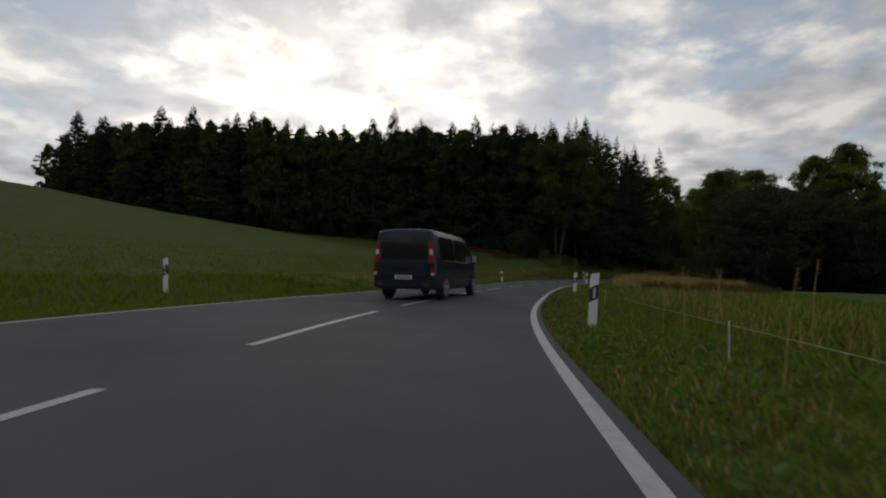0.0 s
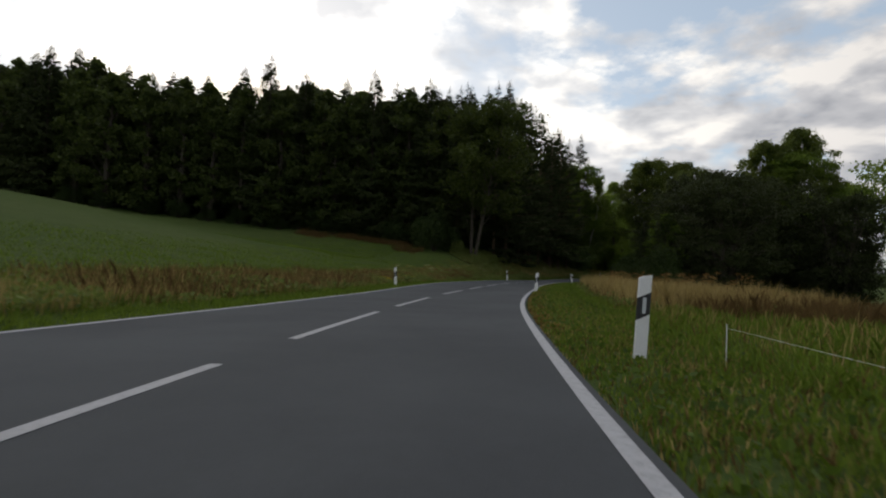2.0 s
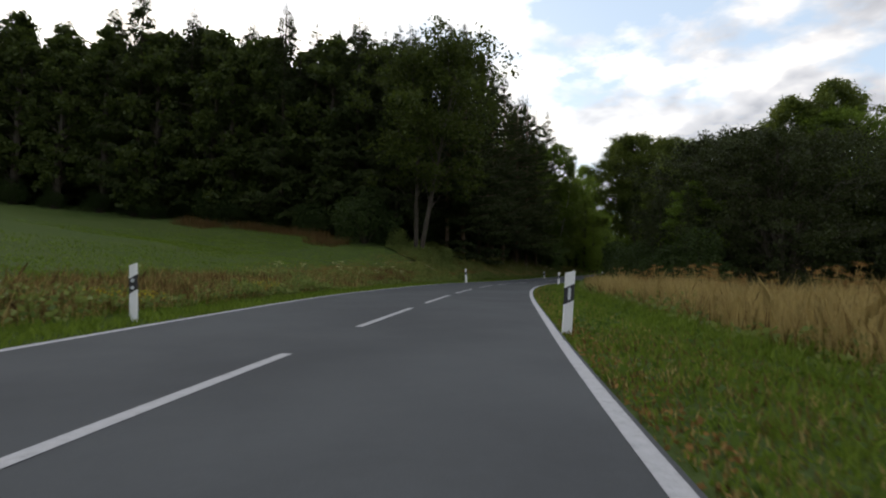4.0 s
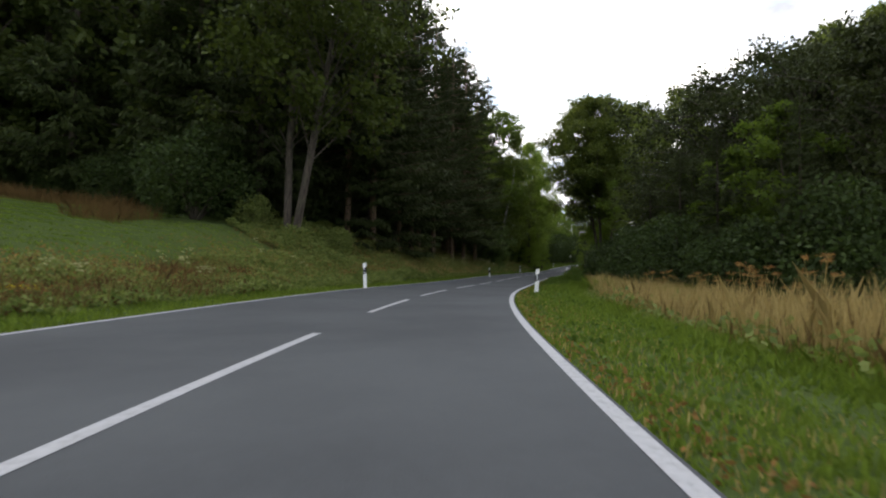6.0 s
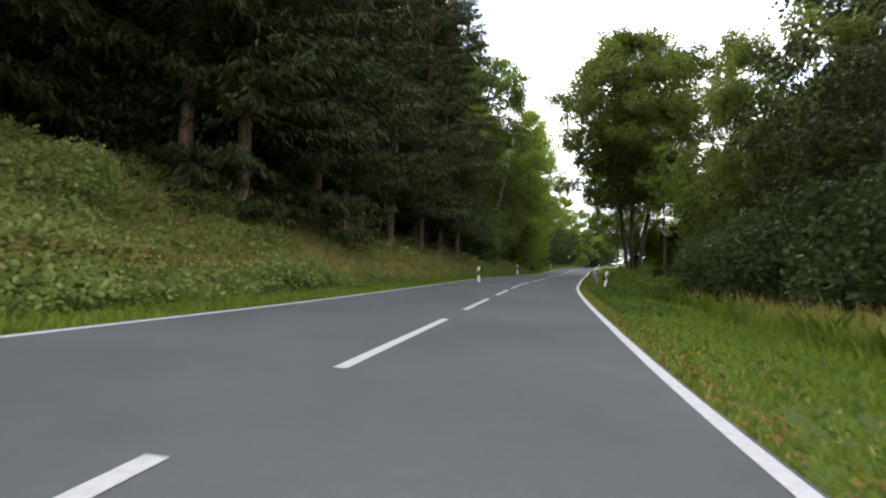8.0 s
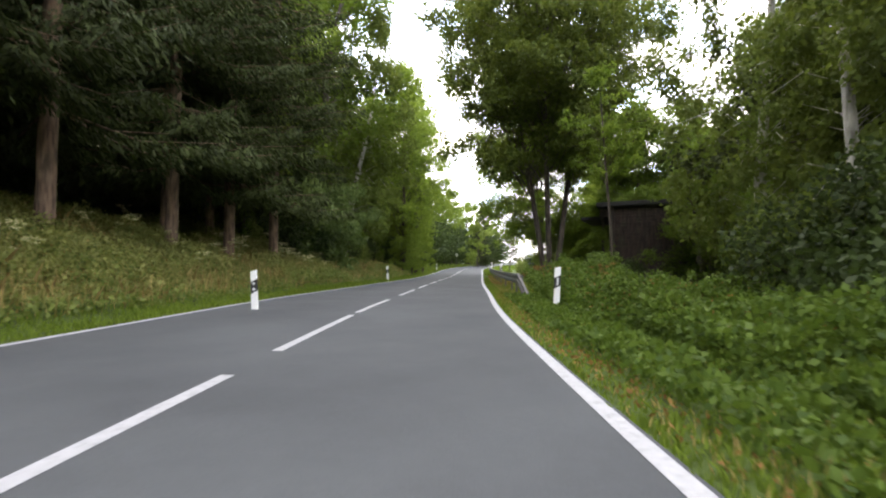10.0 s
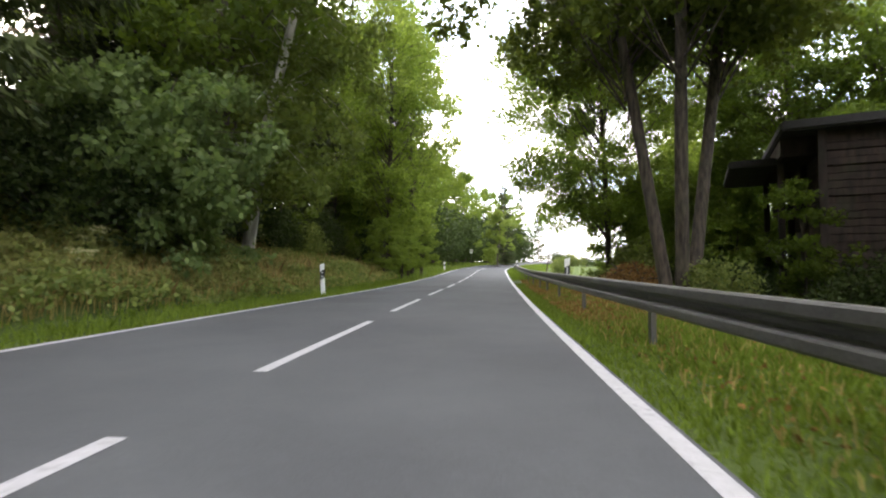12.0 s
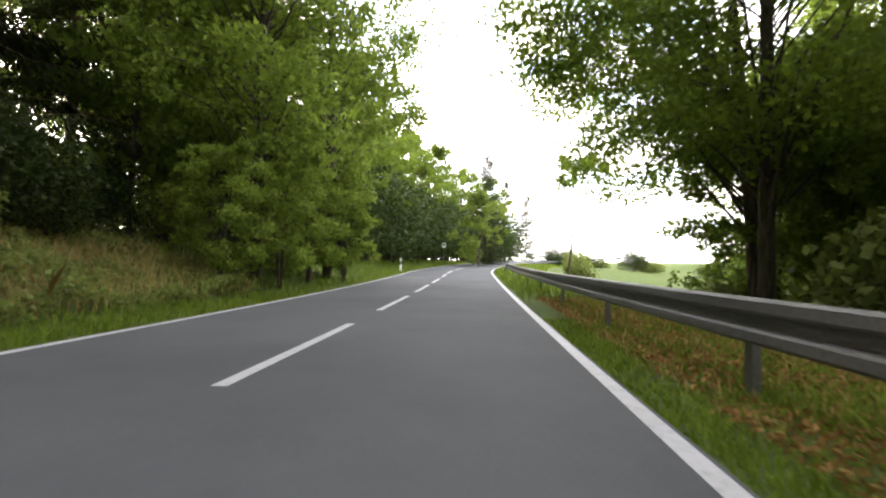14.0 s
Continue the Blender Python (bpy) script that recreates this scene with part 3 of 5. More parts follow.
def broadleaf(name, height, width, seed, leaf=0.16, count=9000, fork=0.3, bark=None, leafmat=None, trunk_r=None, stems=1, lean=0.0, low=0.22, hang=0.0, blobs=46, splay=0.13, puff=0.12):
    """Trunk with limbs and a crown of many separate leaves in uneven clumps."""
    r = np.random.default_rng(seed)
    t = new(name)
    R = trunk_r or height * 0.016
    thin = 0.5 if bark else 1.0
    limbs, clumps = [], []
    for s in range(stems):
        w0 = 6.283 * s / max(1, stems) + r.uniform(0, 1)
        base = np.array([math.cos(w0), math.sin(w0), 0]) * (0.0 if stems == 1 else R * 1.1)
        out = np.array([math.cos(w0), math.sin(w0), 0]) * (lean * height if stems == 1 else splay * width)
        pts = [base + (0, 0, -0.5), base + out * 0.26 + (0, 0, height * 0.25), base + out * 0.6 + r.normal(size=3) * 0.2 + (0, 0, height * 0.55), base + out + r.normal(size=3) * 0.3 + (0, 0, height * 0.9)]
        limbs.append(tube(pts, [R * 1.25, R, R * 0.6, R * 0.12], 9))
        for k in range(int(blobs / stems)):
            q = r.uniform(low, 1.0)
            where = np.array([np.interp(q * height * 0.92, [p[2] for p in pts], [p[i] for p in pts]) for i in (0, 1)] + [q * height * 0.92])
            w = r.uniform(0, 6.283)
            bulge = math.sin(math.pi * min(1.0, (q - low) / (1 - low) * 0.82 + 0.18)) ** 0.7
            reach = 0.5 * width * bulge * r.uniform(0.35, 1.05)
            tip = where + (math.cos(w) * reach, math.sin(w) * reach, reach * r.uniform(0.05, 0.6) - hang * reach)
            mid_p = 0.5 * (where + tip) + (0, 0, 0.12 * reach)
            root = where - (0, 0, reach * 0.35)
            limbs.append(tube([root, mid_p, tip], [R * thin * 0.28 * (1.1 - q), R * thin * 0.15, 0.010], 4))
            clumps.append((tip, puff * width * r.uniform(0.6, 1.25)))
            clumps.append((mid_p, 0.75 * puff * width * r.uniform(0.5, 1.0)))
    size = np.array([c[1] for c in clumps])
    pick = r.choice(len(clumps), count, p=size**2 / (size**2).sum())
    cen = np.array([c[0] for c in clumps])[pick]
    d = r.normal(size=(count, 3))
    d /= np.linalg.norm(d, axis=1)[:, None]
    # leaves sit in tufts at the ends of twigs within each clump
    tufts = r.normal(size=(len(clumps), 11, 3))
    tufts *= 0.85 * r.uniform(0.2, 1.0, (len(clumps), 11, 1)) ** 0.5 / np.linalg.norm(tufts, axis=2, keepdims=True)
    rad = size[pick][:, None]
    P = cen + rad * (tufts[pick, r.integers(0, 11, count)] * (1, 1, 0.75) + 0.21 * r.normal(size=(count, 3)) * (1, 1, 0.6))
    if hang:
        P[:, 2] -= hang * rad[:, 0] * r.uniform(0, 1.6, count)
    tv, tf = join(limbs)
    part("trunk", mesh_of("trunk", tv, tf, bark or BARK_OAK, True), None, t)
    V, F = leaves_at(P, leaf, droop=0.35 + hang, r=r)
    part("crown", mesh_of("crown", V, F, leafmat or OAK), None, t)
    return t


def bush(name, height, width, seed, leaf=0.12, count=3500, leafmat=None):
    r = np.random.default_rng(seed)
    t = new(name)
    limbs, cen = [], []
    for k in range(14):
        w, q = r.uniform(0, 6.283), r.uniform(0.15, 1)
        tip = np.array([math.cos(w) * width * 0.42 * q, math.sin(w) * width * 0.42 * q, height * (0.95 - 0.6 * q * q) * r.uniform(0.75, 1.05)])
        limbs.append(tube([(0, 0, -0.2), tip * (0.35, 0.35, 0.5), tip], [0.05, 0.03, 0.008], 4))
        cen += [(tip, 0.2 * width), (tip * (0.8, 0.8, 0.55), 0.24 * width)]
    pick = r.integers(0, len(cen), count)
    d = r.normal(size=(count, 3))
    d /= np.linalg.norm(d, axis=1)[:, None]
    P = np.array([c[0] for c in cen])[pick] + d * np.array([c[1] for c in cen])[pick][:, None] * r.uniform(0.3, 1, (count, 1)) ** 0.5 * (1, 1, 0.8)
    P[:, 2] = np.maximum(P[:, 2], 0.05)
    tv, tf = join(limbs)
    part("stem", mesh_of("stem", tv, tf, BARK_OAK, True), None, t)
    V, F = leaves_at(P, leaf, r=r)
    part("foliage", mesh_of("foliage", V, F, leafmat or BUSH), None, t)
    return t


class Kind:
    """Builds a kind once and then sets copies of it down."""

    def __init__(self, build, label, category, group, height=10.0):
        self.build, self.label, self.category, self.group, self.used, self.height = build, label, category, group, None, height

    def reach(self, x, y, top, turn=0.0, label=""):
        """Sets one down so that its top stands at that height."""
        return self.put(x, y, max(0.3, (top - float(ground_z(x, y)[0])) / self.height), turn, 0, label)

    def put(self, x, y, scale=1.0, turn=0.0, tilt=0.0, label="", tall=1.0):
        z = float(ground_z(x, y)[0])
        m = pose(x, y, z, tilt, 0, turn)
        if self.used is None:
            ob = self.used = self.build()
            ob.matrix_basis = m
        else:
            ob = copy_thing(self.used, m)
        ob.scale = (scale, scale, scale * tall)
        return tagged(ob, label or self.label, self.category, self.group)


LAB = "tall dark green spruce at the forest edge"
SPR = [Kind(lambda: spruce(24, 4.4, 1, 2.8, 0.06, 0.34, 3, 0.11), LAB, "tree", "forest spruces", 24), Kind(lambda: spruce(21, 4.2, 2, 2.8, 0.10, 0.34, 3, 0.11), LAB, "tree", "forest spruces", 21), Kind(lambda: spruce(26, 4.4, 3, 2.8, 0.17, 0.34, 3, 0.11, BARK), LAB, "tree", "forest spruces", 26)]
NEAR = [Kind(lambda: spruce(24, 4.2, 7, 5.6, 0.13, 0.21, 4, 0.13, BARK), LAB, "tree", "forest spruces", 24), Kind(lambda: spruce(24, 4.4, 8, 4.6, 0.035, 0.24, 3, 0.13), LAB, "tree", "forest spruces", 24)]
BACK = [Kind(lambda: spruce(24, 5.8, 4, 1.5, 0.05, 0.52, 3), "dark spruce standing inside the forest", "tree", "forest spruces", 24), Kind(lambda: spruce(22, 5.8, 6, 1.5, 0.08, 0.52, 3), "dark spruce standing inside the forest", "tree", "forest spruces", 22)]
FAROAK = [Kind(lambda: broadleaf("broadleaf_tree", 17, 10, 15, 0.26, 7000, blobs=60, low=0.08, leafmat=MAPLE), "leafy dark tree at the forest edge", "tree", "broadleaf trees", 16.5), Kind(lambda: broadleaf("broadleaf_tree", 15, 9, 16, 0.24, 7000, blobs=60, low=0.06, leafmat=MAPLE), "leafy green tree at the forest edge", "tree", "broadleaf trees", 14.5)]
OAKS = [Kind(lambda: broadleaf("broadleaf_tree", 17, 10, 11, 0.125, 52000, blobs=130, low=0.14), "leafy green broadleaf tree beside the road", "tree", "broadleaf trees", 16.5),
        Kind(lambda: broadleaf("broadleaf_tree", 16, 9, 12, 0.125, 34000, leafmat=MAPLE, stems=2, blobs=84, low=0.15), "dark leafy tree with two stems", "tree", "broadleaf trees", 15.5),
        Kind(lambda: broadleaf("broadleaf_tree", 19, 11.5, 13, 0.125, 56000, leafmat=MAPLE, stems=3, low=0.42, blobs=150, puff=0.10, trunk_r=0.19, splay=0.21), "tall leafy tree with several dark stems", "tree", "broadleaf trees", 18.5)]
TALL = [Kind(lambda: broadleaf("broadleaf_tree", 24, 10, 17, 0.125, 48000, blobs=160, low=0.17, trunk_r=0.19, leafmat=LIGHT), "tall leafy green tree at the forest edge", "tree", "broadleaf trees", 23),
        Kind(lambda: broadleaf("broadleaf_tree", 23, 9.5, 18, 0.125, 46000, blobs=140, low=0.20, leafmat=LIGHT, trunk_r=0.18, stems=2, splay=0.2), "tall dark leafy tree with two stems", "tree", "broadleaf trees", 22)]
BIR = [Kind(lambda: broadleaf("birch_tree", 18, 7, 21, 0.12, 22000, bark=BARK_BIRCH, leafmat=BIRCH_LEAF, hang=0.7, trunk_r=0.17, blobs=60), "slender birch with pale bark and hanging twigs", "tree", "birches")]
WIL = [Kind(lambda: broadleaf("willow_tree", 12, 12, 31, 0.115, 46000, leafmat=WILLOW, stems=4, low=0.02, blobs=230, puff=0.078), "wide round grey-green willow", "tree", "willows")]
GREAT = [Kind(lambda: broadleaf("broadleaf_tree", 18, 13, 19, 0.088, 150000, blobs=230, low=0.21, trunk_r=0.14, puff=0.095, stems=2, splay=0.16, hang=0.16, leafmat=OAK), "large leafy tree with a dark trunk behind the rail", "tree", "broadleaf trees")]
HILL = [Kind(lambda: broadleaf("broadleaf_tree", 20, 8.5, 81, 0.30, 9000, blobs=90, low=0.06, puff=0.11, leafmat=FOREST_LEAF), "dark leafy tree in the hill forest", "tree", "hill forest trees", 19.0), Kind(lambda: broadleaf("broadleaf_tree", 22, 7.5, 82, 0.30, 9000, blobs=90, low=0.10, puff=0.11, leafmat=FOREST_LEAF), "dark leafy tree in the hill forest", "tree", "hill forest trees", 21.0)]
YOUNG = [Kind(lambda: broadleaf("young_tree", 8, 4.5, 51, 0.12, 7000, trunk_r=0.06, blobs=46, low=0.1, leafmat=MAPLE), "young leafy tree with a thin stem", "tree", "young trees")]
BSH = [Kind(lambda: bush("bush", 3.2, 4.4, 41, 0.09, 8000), "dense dark green bush at the wood's edge", "bush", "bushes"), Kind(lambda: bush("bush", 2.0, 3.2, 42, 0.10, 4500, HERB), "low green bush at the roadside", "bush", "bushes")]


def turn():
    return float(rng.uniform(0, 360))


# forest on the hill meadow: rows behind its edge
EDGE = np.array([(-104, 129), (-78, 118), (-37, 100), (-10, 94), (6, 88.5), (14, 84), (19.5, 83.5)], float)
seg = np.r_[0, np.cumsum(np.hypot(*np.diff(EDGE, axis=0).T))]
for row in range(6):
    s = 0.0
    while s < seg[-1]:
        x, y = (np.interp(s, seg, EDGE[:, k]) for k in (0, 1))
        x2, y2 = (np.interp(min(s + 2, seg[-1]), seg, EDGE[:, k]) for k in (0, 1))
        x0, y0 = (np.interp(max(s - 2, 0), seg, EDGE[:, k]) for k in (0, 1))
        n = np.array([-(y2 - y0), x2 - x0])
        n /= np.hypot(*n) + 1e-9
        off = row * 4.8 + rng.uniform(-1.2, 1.2)
        px, py = x + n[0] * off, y + n[1] * off
        far = x < -20
        top = np.interp(x, [-104, -92, -78, -37, -10, 12, 20], [34, 38.5, 38, 33.6, 31.0, 28.2, 26.5]) * rng.uniform(0.94, 1.04)
        if (row == 0 and rng.random() < (0.7 if px < -12 else 0.35)) or (row == 1 and rng.random() < 0.45) or (row > 1 and px < 0 and rng.random() < 0.3):
            HILL[int(rng.integers(0, 2))].reach(px, py, top - (rng.uniform(2.0, 7.0) if row == 0 else 0.8), turn())
        elif row < 1 and px > -15:
            SPR[int(rng.integers(0, 2))].reach(px, py, top, turn())
        else:
            BACK[int(rng.integers(0, 2))].reach(px, py, top, turn())
        if row == 0:
            BSH[0].put(px - n[0] * 0.5, py - n[1] * 0.5, rng.uniform(0.6, 1.1), turn())
        s += rng.uniform(3.2, 4.6) * (1.25 if far else 1.0 if x < -12 else 0.72)

# forest along the road, by distance from the road's edge
for row in range(6):
    u = (9.9, 9.1, 9.4, 9.5, 9.5, 9.5)[row]
    while u < 17.5:
        d = float(np.interp(u, [12.0, 13.2], [5.0, 7.6])) + row * 4.6 + rng.uniform(-0.7, 0.7)
        px, py, _ = along(u, edge(u, EDGE_L) - d)
        top = np.interp(u, [8, 9.5, 11, 12.5, 15, 17.5], [26, 28, 28, 25, 23.5, 21]) * rng.uniform(0.86, 1.02)
        part_two = u > 12.5
        if (row == 0 and 12.9 < u < 14.5) or (row == 1 and 13.1 < u < 14.2) or (row >= 2 and 12.6 < u):
            pass
        elif part_two and row < 2 and rng.random() < 0.8:
            TALL[int(rng.integers(0, 2))].reach(px, py, top - rng.uniform(0, 4), turn())
        elif row < 2:
            (NEAR[int(u < 10.75)] if row == 0 else SPR[int(rng.integers(0, 2))]).reach(px, py, top, turn())
        elif row >= 2:
            (FAROAK if part_two and rng.random() < 0.6 else BACK)[int(rng.integers(0, 2))].reach(px, py, top, turn())
        if row in (1, 2, 3) and u > 9.4 and rng.random() < 0.7:
            BSH[0].put(px + rng.uniform(-1, 1), py + rng.uniform(-1, 1), rng.uniform(0.6, 1.1), turn())
        u += rng.uniform(0.40, 0.60) * (1.0 if row < 4 else 1.25)

# the pair of pale trunks with spreading leaves, and the bush beside them
PAIR = Kind(lambda: broadleaf("broadleaf_tree", 17, 11, 14, 0.17, 24000, stems=2, low=0.30, blobs=100, trunk_r=0.15, splay=0.19, leafmat=PALE_LEAF), "two pale leaning trunks with spreading green leaves", "tree", "broadleaf trees")
PAIR.put(18.1, 76.3, 1.2, 85, 5)
for x, y, s in [(24.1, 81.9, 0.98), (22.4, 82.0, 0.94), (27.2, 85.6, 0.95), (28.9, 87.4, 0.95)]:
    SPR[2].put(x, y, s, turn(), label="spruce with a bare pale brown lower trunk")
BSH[0].put(13.4, 78.0, 1.5, 30)
BSH[0].put(9.0, 83.5, 1.0, 80)
BSH[1].put(20.8, 77.0, 0.65, 10)
BSH[1].put(16.2, 76.6, 0.75, 140)

for x, y, top in [(38.7, 97.7, 26.4), (36.3, 95.6, 25.5), (41.2, 99.8, 25.5), (37.0, 99.5, 27.0), (39.8, 101.6, 28.2)]:
    NEAR[0].reach(x, y, top, turn())
for x, y, top in [(40.6, 107.6, 27.5), (43.6, 113.0, 27.0), (38.2, 111.0, 28.0), (46.0, 117.5, 26.0)]:
    SPR[1].reach(x, y, top, turn())

# second stretch, left side
for x, y, s in [(43.7, 108.9, 1.35), (46.0, 108.9, 1.5), (44.8, 111.5, 1.6)]:
    BSH[0].put(x, y, s, turn(), label="large dark bush with drooping pointed leaves at the roadside")
Kind(lambda: broadleaf("bush", 6.0, 7.6, 71, 0.15, 30000, stems=5, low=0.03, blobs=150, puff=0.085, trunk_r=0.09, hang=0.35, leafmat=HORNBEAM), "wide leafy bush with layered pale-edged leaves", "bush", "bushes").put(45.6, 105.4, 0.88, 20)
SPR[2].put(51.0, 115.2, 1.1, 40, label="old spruce with a thick bare reddish trunk")
BSH[0].put(60.8, 125.0, 1.5, 40)
BSH[0].put(62.4, 127.0, 1.6, 140)
for x, y, top in [(48.2, 110.6, 24.0)]:
    OAKS[1].reach(x, y, top, turn(), "tall dark leafy tree at the forest edge")
for x, y, top in [(65.4, 122.6, 21.5), (61.0, 118.6, 22.0)]:
    TALL[0].reach(x, y, top, turn())
for x, y, s in [(50.6, 113.4, 0.9), (47.6, 113.5, 1.15)]:
    BIR[0].put(x, y, s, turn())
BIR[0].put(49.3, 108.8, 1.12, 48, 8, "birch with a pale leaning trunk at the roadside")
for u, d, s in [(13.2, 7.0, 0.9), (14.4, 6.5, 1.0)]:
    px, py, _ = along(u, edge(u, EDGE_L) - d)
    BSH[0].put(px, py, s, turn())
for u, d, s in [(12.6, 6.2, 1.0), (14.8, 6.2, 1.0), (15.6, 5.8, 1.2), (16.4, 5.6, 1.1), (17.2, 5.5, 1.2)]:
    px, py, _ = along(u, edge(u, EDGE_L) - d)
    YOUNG[0].put(px, py, s, turn())
for u, d, k, top in [(18.0, 5.5, 0, 17.5), (18.6, 6.5, 1, 16.5), (19.2, 5.5, 0, 17), (19.9, 6.0, 1, 17), (20.6, 6.5, 0, 17.5), (21.4, 7, 1, 16), (22.2, 7, 0, 16), (19.0, 11, 0, 18), (20.4, 12, 1, 19)]:
    px, py, _ = along(u, edge(u, EDGE_L) - d)
    FAROAK[k].reach(px, py, top, turn(), "leafy green tree in the roadside hedge")
    BSH[0].put(px - 1.5, py - 2.0, 1.9, turn(), label="dense green hedge bush at the roadside")
    BSH[0].put(px + 2.5, py + 1.0, 2.4, turn(), label="dense green hedge bush at the roadside")
for u, d, s in [(22.8, 8, 0.62), (23.4, 7, 0.55)]:
    px, py, _ = along(u, edge(u, EDGE_L) - d)
    SPR[0].put(px, py, s, turn())

SPR[0].reach(90.9, 139.2, 14.2, 50, label="small dark spruce at the end of the hedge")
Kind(lambda: broadleaf("young_tree", 8, 5.5, 58, 0.16, 6000, trunk_r=0.08, blobs=46, low=0.06, leafmat=YELLOW_LEAF), "yellow-green young tree in the hedge", "tree", "young trees", 7.6).reach(87.6, 136.8, 8.8, 15)
for k in range(22):
    u = 12.7 + 0.24 * k
    px, py, _ = along(u, edge(u, EDGE_L) - rng.uniform(4.6, 7.5))
    BSH[k % 2].put(px, py, rng.uniform(0.55, 1.0), turn(), label="leafy green shrub along the wood's edge")
# undergrowth in the shade of the trees
for k in range(20):
    u = 9.6 + 0.19 * k
    px, py, _ = along(u, edge(u, EDGE_L) - rng.uniform(9.0, 13.0))
    BSH[0].put(px, py, rng.uniform(1.0, 1.6), turn(), label="dark undergrowth bush inside the wood")
# right side
LINDEN = Kind(lambda: broadleaf("broadleaf_tree", 21.5, 11.5, 13, 0.13, 150000, leafmat=LINDEN_LEAF, stems=3, low=0.33, blobs=320, puff=0.105, trunk_r=0.145, splay=0.30), "tall round-crowned tree with several dark stems beside the hut", "tree", "broadleaf trees", 21.0)
LINDEN.reach(57.6, 97.3, 22.4, 60)
GREAT[0].put(68.6, 107.2, 1.05, 20)
HAZEL = Kind(lambda: broadleaf("young_tree", 8, 5.5, 52, 0.11, 16000, trunk_r=0.06, stems=3, blobs=90, low=0.06, puff=0.10, leafmat=LIGHT), "leafy hazel shrub with fresh green leaves", "bush", "hazel shrubs")
for x, y, s in [(70.0, 104.6, 0.85), (72.0, 106.0, 0.9), (72.6, 103.2, 1.1), (76.0, 107.0, 0.9), (69.2, 105.6, 0.55), (70.8, 107.8, 0.85), (66.9, 103.3, 0.5), (64.4, 99.2, 0.6), (61.5, 117.8, 0.5), (65.8, 121.9, 0.55), (59.3, 116.2, 0.48), (63.4, 120.0, 0.6)]:
    HAZEL.put(x, y, s, turn())
TALL[1].put(77.0, 107.0, 0.62, 15)
for x, y, s, a in [(78.0, 104.2, 0.66, 40), (80.0, 109.5, 0.75, 120)]:
    OAKS[0].put(x, y, s, a, label="green leafy tree behind the rail")
for x, y, s in [(66.4, 103.6, 1.5), (69.0, 104.0, 1.3), (72.6, 105.6, 1.7), (75.0, 105.0, 1.9), (71.2, 103.0, 1.6)]:
    BSH[1].put(x, y, s, turn(), label="light green shrub under the roadside trees")
for x, y, k, s in [(70.0, 91.0, 0, 0.95), (72.0, 98.0, 2, 0.95), (64.0, 84.0, 2, 0.9), (71.4, 100.2, 1, 0.8), (57.5, 83.0, 1, 0.9)]:
    OAKS[k].put(x, y, s, turn())
for x, y, s in [(37.5, 57.5, 0.93), (42.5, 63.5, 1.10), (44.4, 68.8, 1.22), (47.0, 66.0, 1.15), (38.5, 67.0, 0.66), (42.5, 72.0, 0.72), (50.0, 57.0, 0.95), (52.5, 77.5, 1.1)]:
    WIL[0].put(x, y, s, turn())
OAKS[0].put(54.5, 66.5, 1.1, 33)
Kind(lambda: broadleaf("broadleaf_tree", 9.5, 7.5, 61, 0.13, 20000, trunk_r=0.16, blobs=90, low=0.34, stems=2, splay=0.25, leafmat=LIGHT), "light green tree at the end of the meadow", "tree", "broadleaf trees", 9.2).reach(60.2, 54.2, 14.6, 70)
for x, y, s in [(56.4, 63.0, 0.85), (60.0, 66.0, 0.95)]:
    OAKS[1].put(x, y, s, turn())
for x, y in [(53.5, 60.5), (67.0, 58.5)]:
    BSH[0].put(x, y, 1.9, turn(), label="large dark bush at the meadow's far side")
for x, y, s in [(46.4, 75.2, 0.9), (50.2, 75.6, 1.0), (46.5, 80.0, 0.8), (48.0, 77.6, 1.0), (50.0, 83.0, 0.95)]:
    BIR[0].put(x, y, s, turn())
BROAD_BIRCH = Kind(lambda: broadleaf("birch_tree", 18, 8.6, 23, 0.12, 62000, bark=BARK_BIRCH, leafmat=BIRCH_LEAF, hang=0.5, trunk_r=0.17, blobs=190, low=0.05, puff=0.085), "broad birch with a dense hanging crown", "tree", "birches", 17.0)
for x, y, s, a in [(52.4, 70.0, 1.20, 30), (56.4, 66.8, 1.30, 160), (54.6, 68.4, 1.05, 250)]:
    BROAD_BIRCH.put(x, y, s, a)
SLIM = Kind(lambda: broadleaf("young_tree", 11.5, 3.8, 54, 0.10, 5000, trunk_r=0.07, blobs=36, low=0.5), "slim tree with a thin bare stem", "tree", "young trees")
SLIM.put(53.2, 90.2, 1.0, 10)
for x, y, s, k in [(62.4, 90.6, 0.95, 80)]:
    SLIM.put(x, y, s, k)
for x, y, s in [(63.5, 88.0, 1.5), (66.5, 90.0, 1.6), (60.5, 84.5, 1.5), (69.5, 94.5, 1.6)]:
    BSH[0].put(x, y, s, turn(), label="dense bush under the roadside trees")
for x, y in [(67.0, 87.0), (70.5, 88.0), (66.0, 80.5), (72.5, 95.0), (75.0, 91.5)]:
    FAROAK[0].put(x, y, 1.0, turn(), label="leafy dark tree behind the hut")
Kind(lambda: broadleaf("young_tree", 6.6, 2.6, 53, 0.11, 1500, trunk_r=0.05, blobs=16, low=0.72), "young leaning tree with a thin bare stem", "tree", "young trees").put(74.2, 116.9, 0.95, 70, 9)
for x, y, s in [(64.6, 100.0, 1.0), (68.5, 100.5, 1.2), (62.9, 98.4, 0.7), (63.8, 99.4, 1.0), (74.0, 103.0, 0.9)]:
    BSH[0].put(x, y, s, turn(), label="dense bush under the roadside trees")
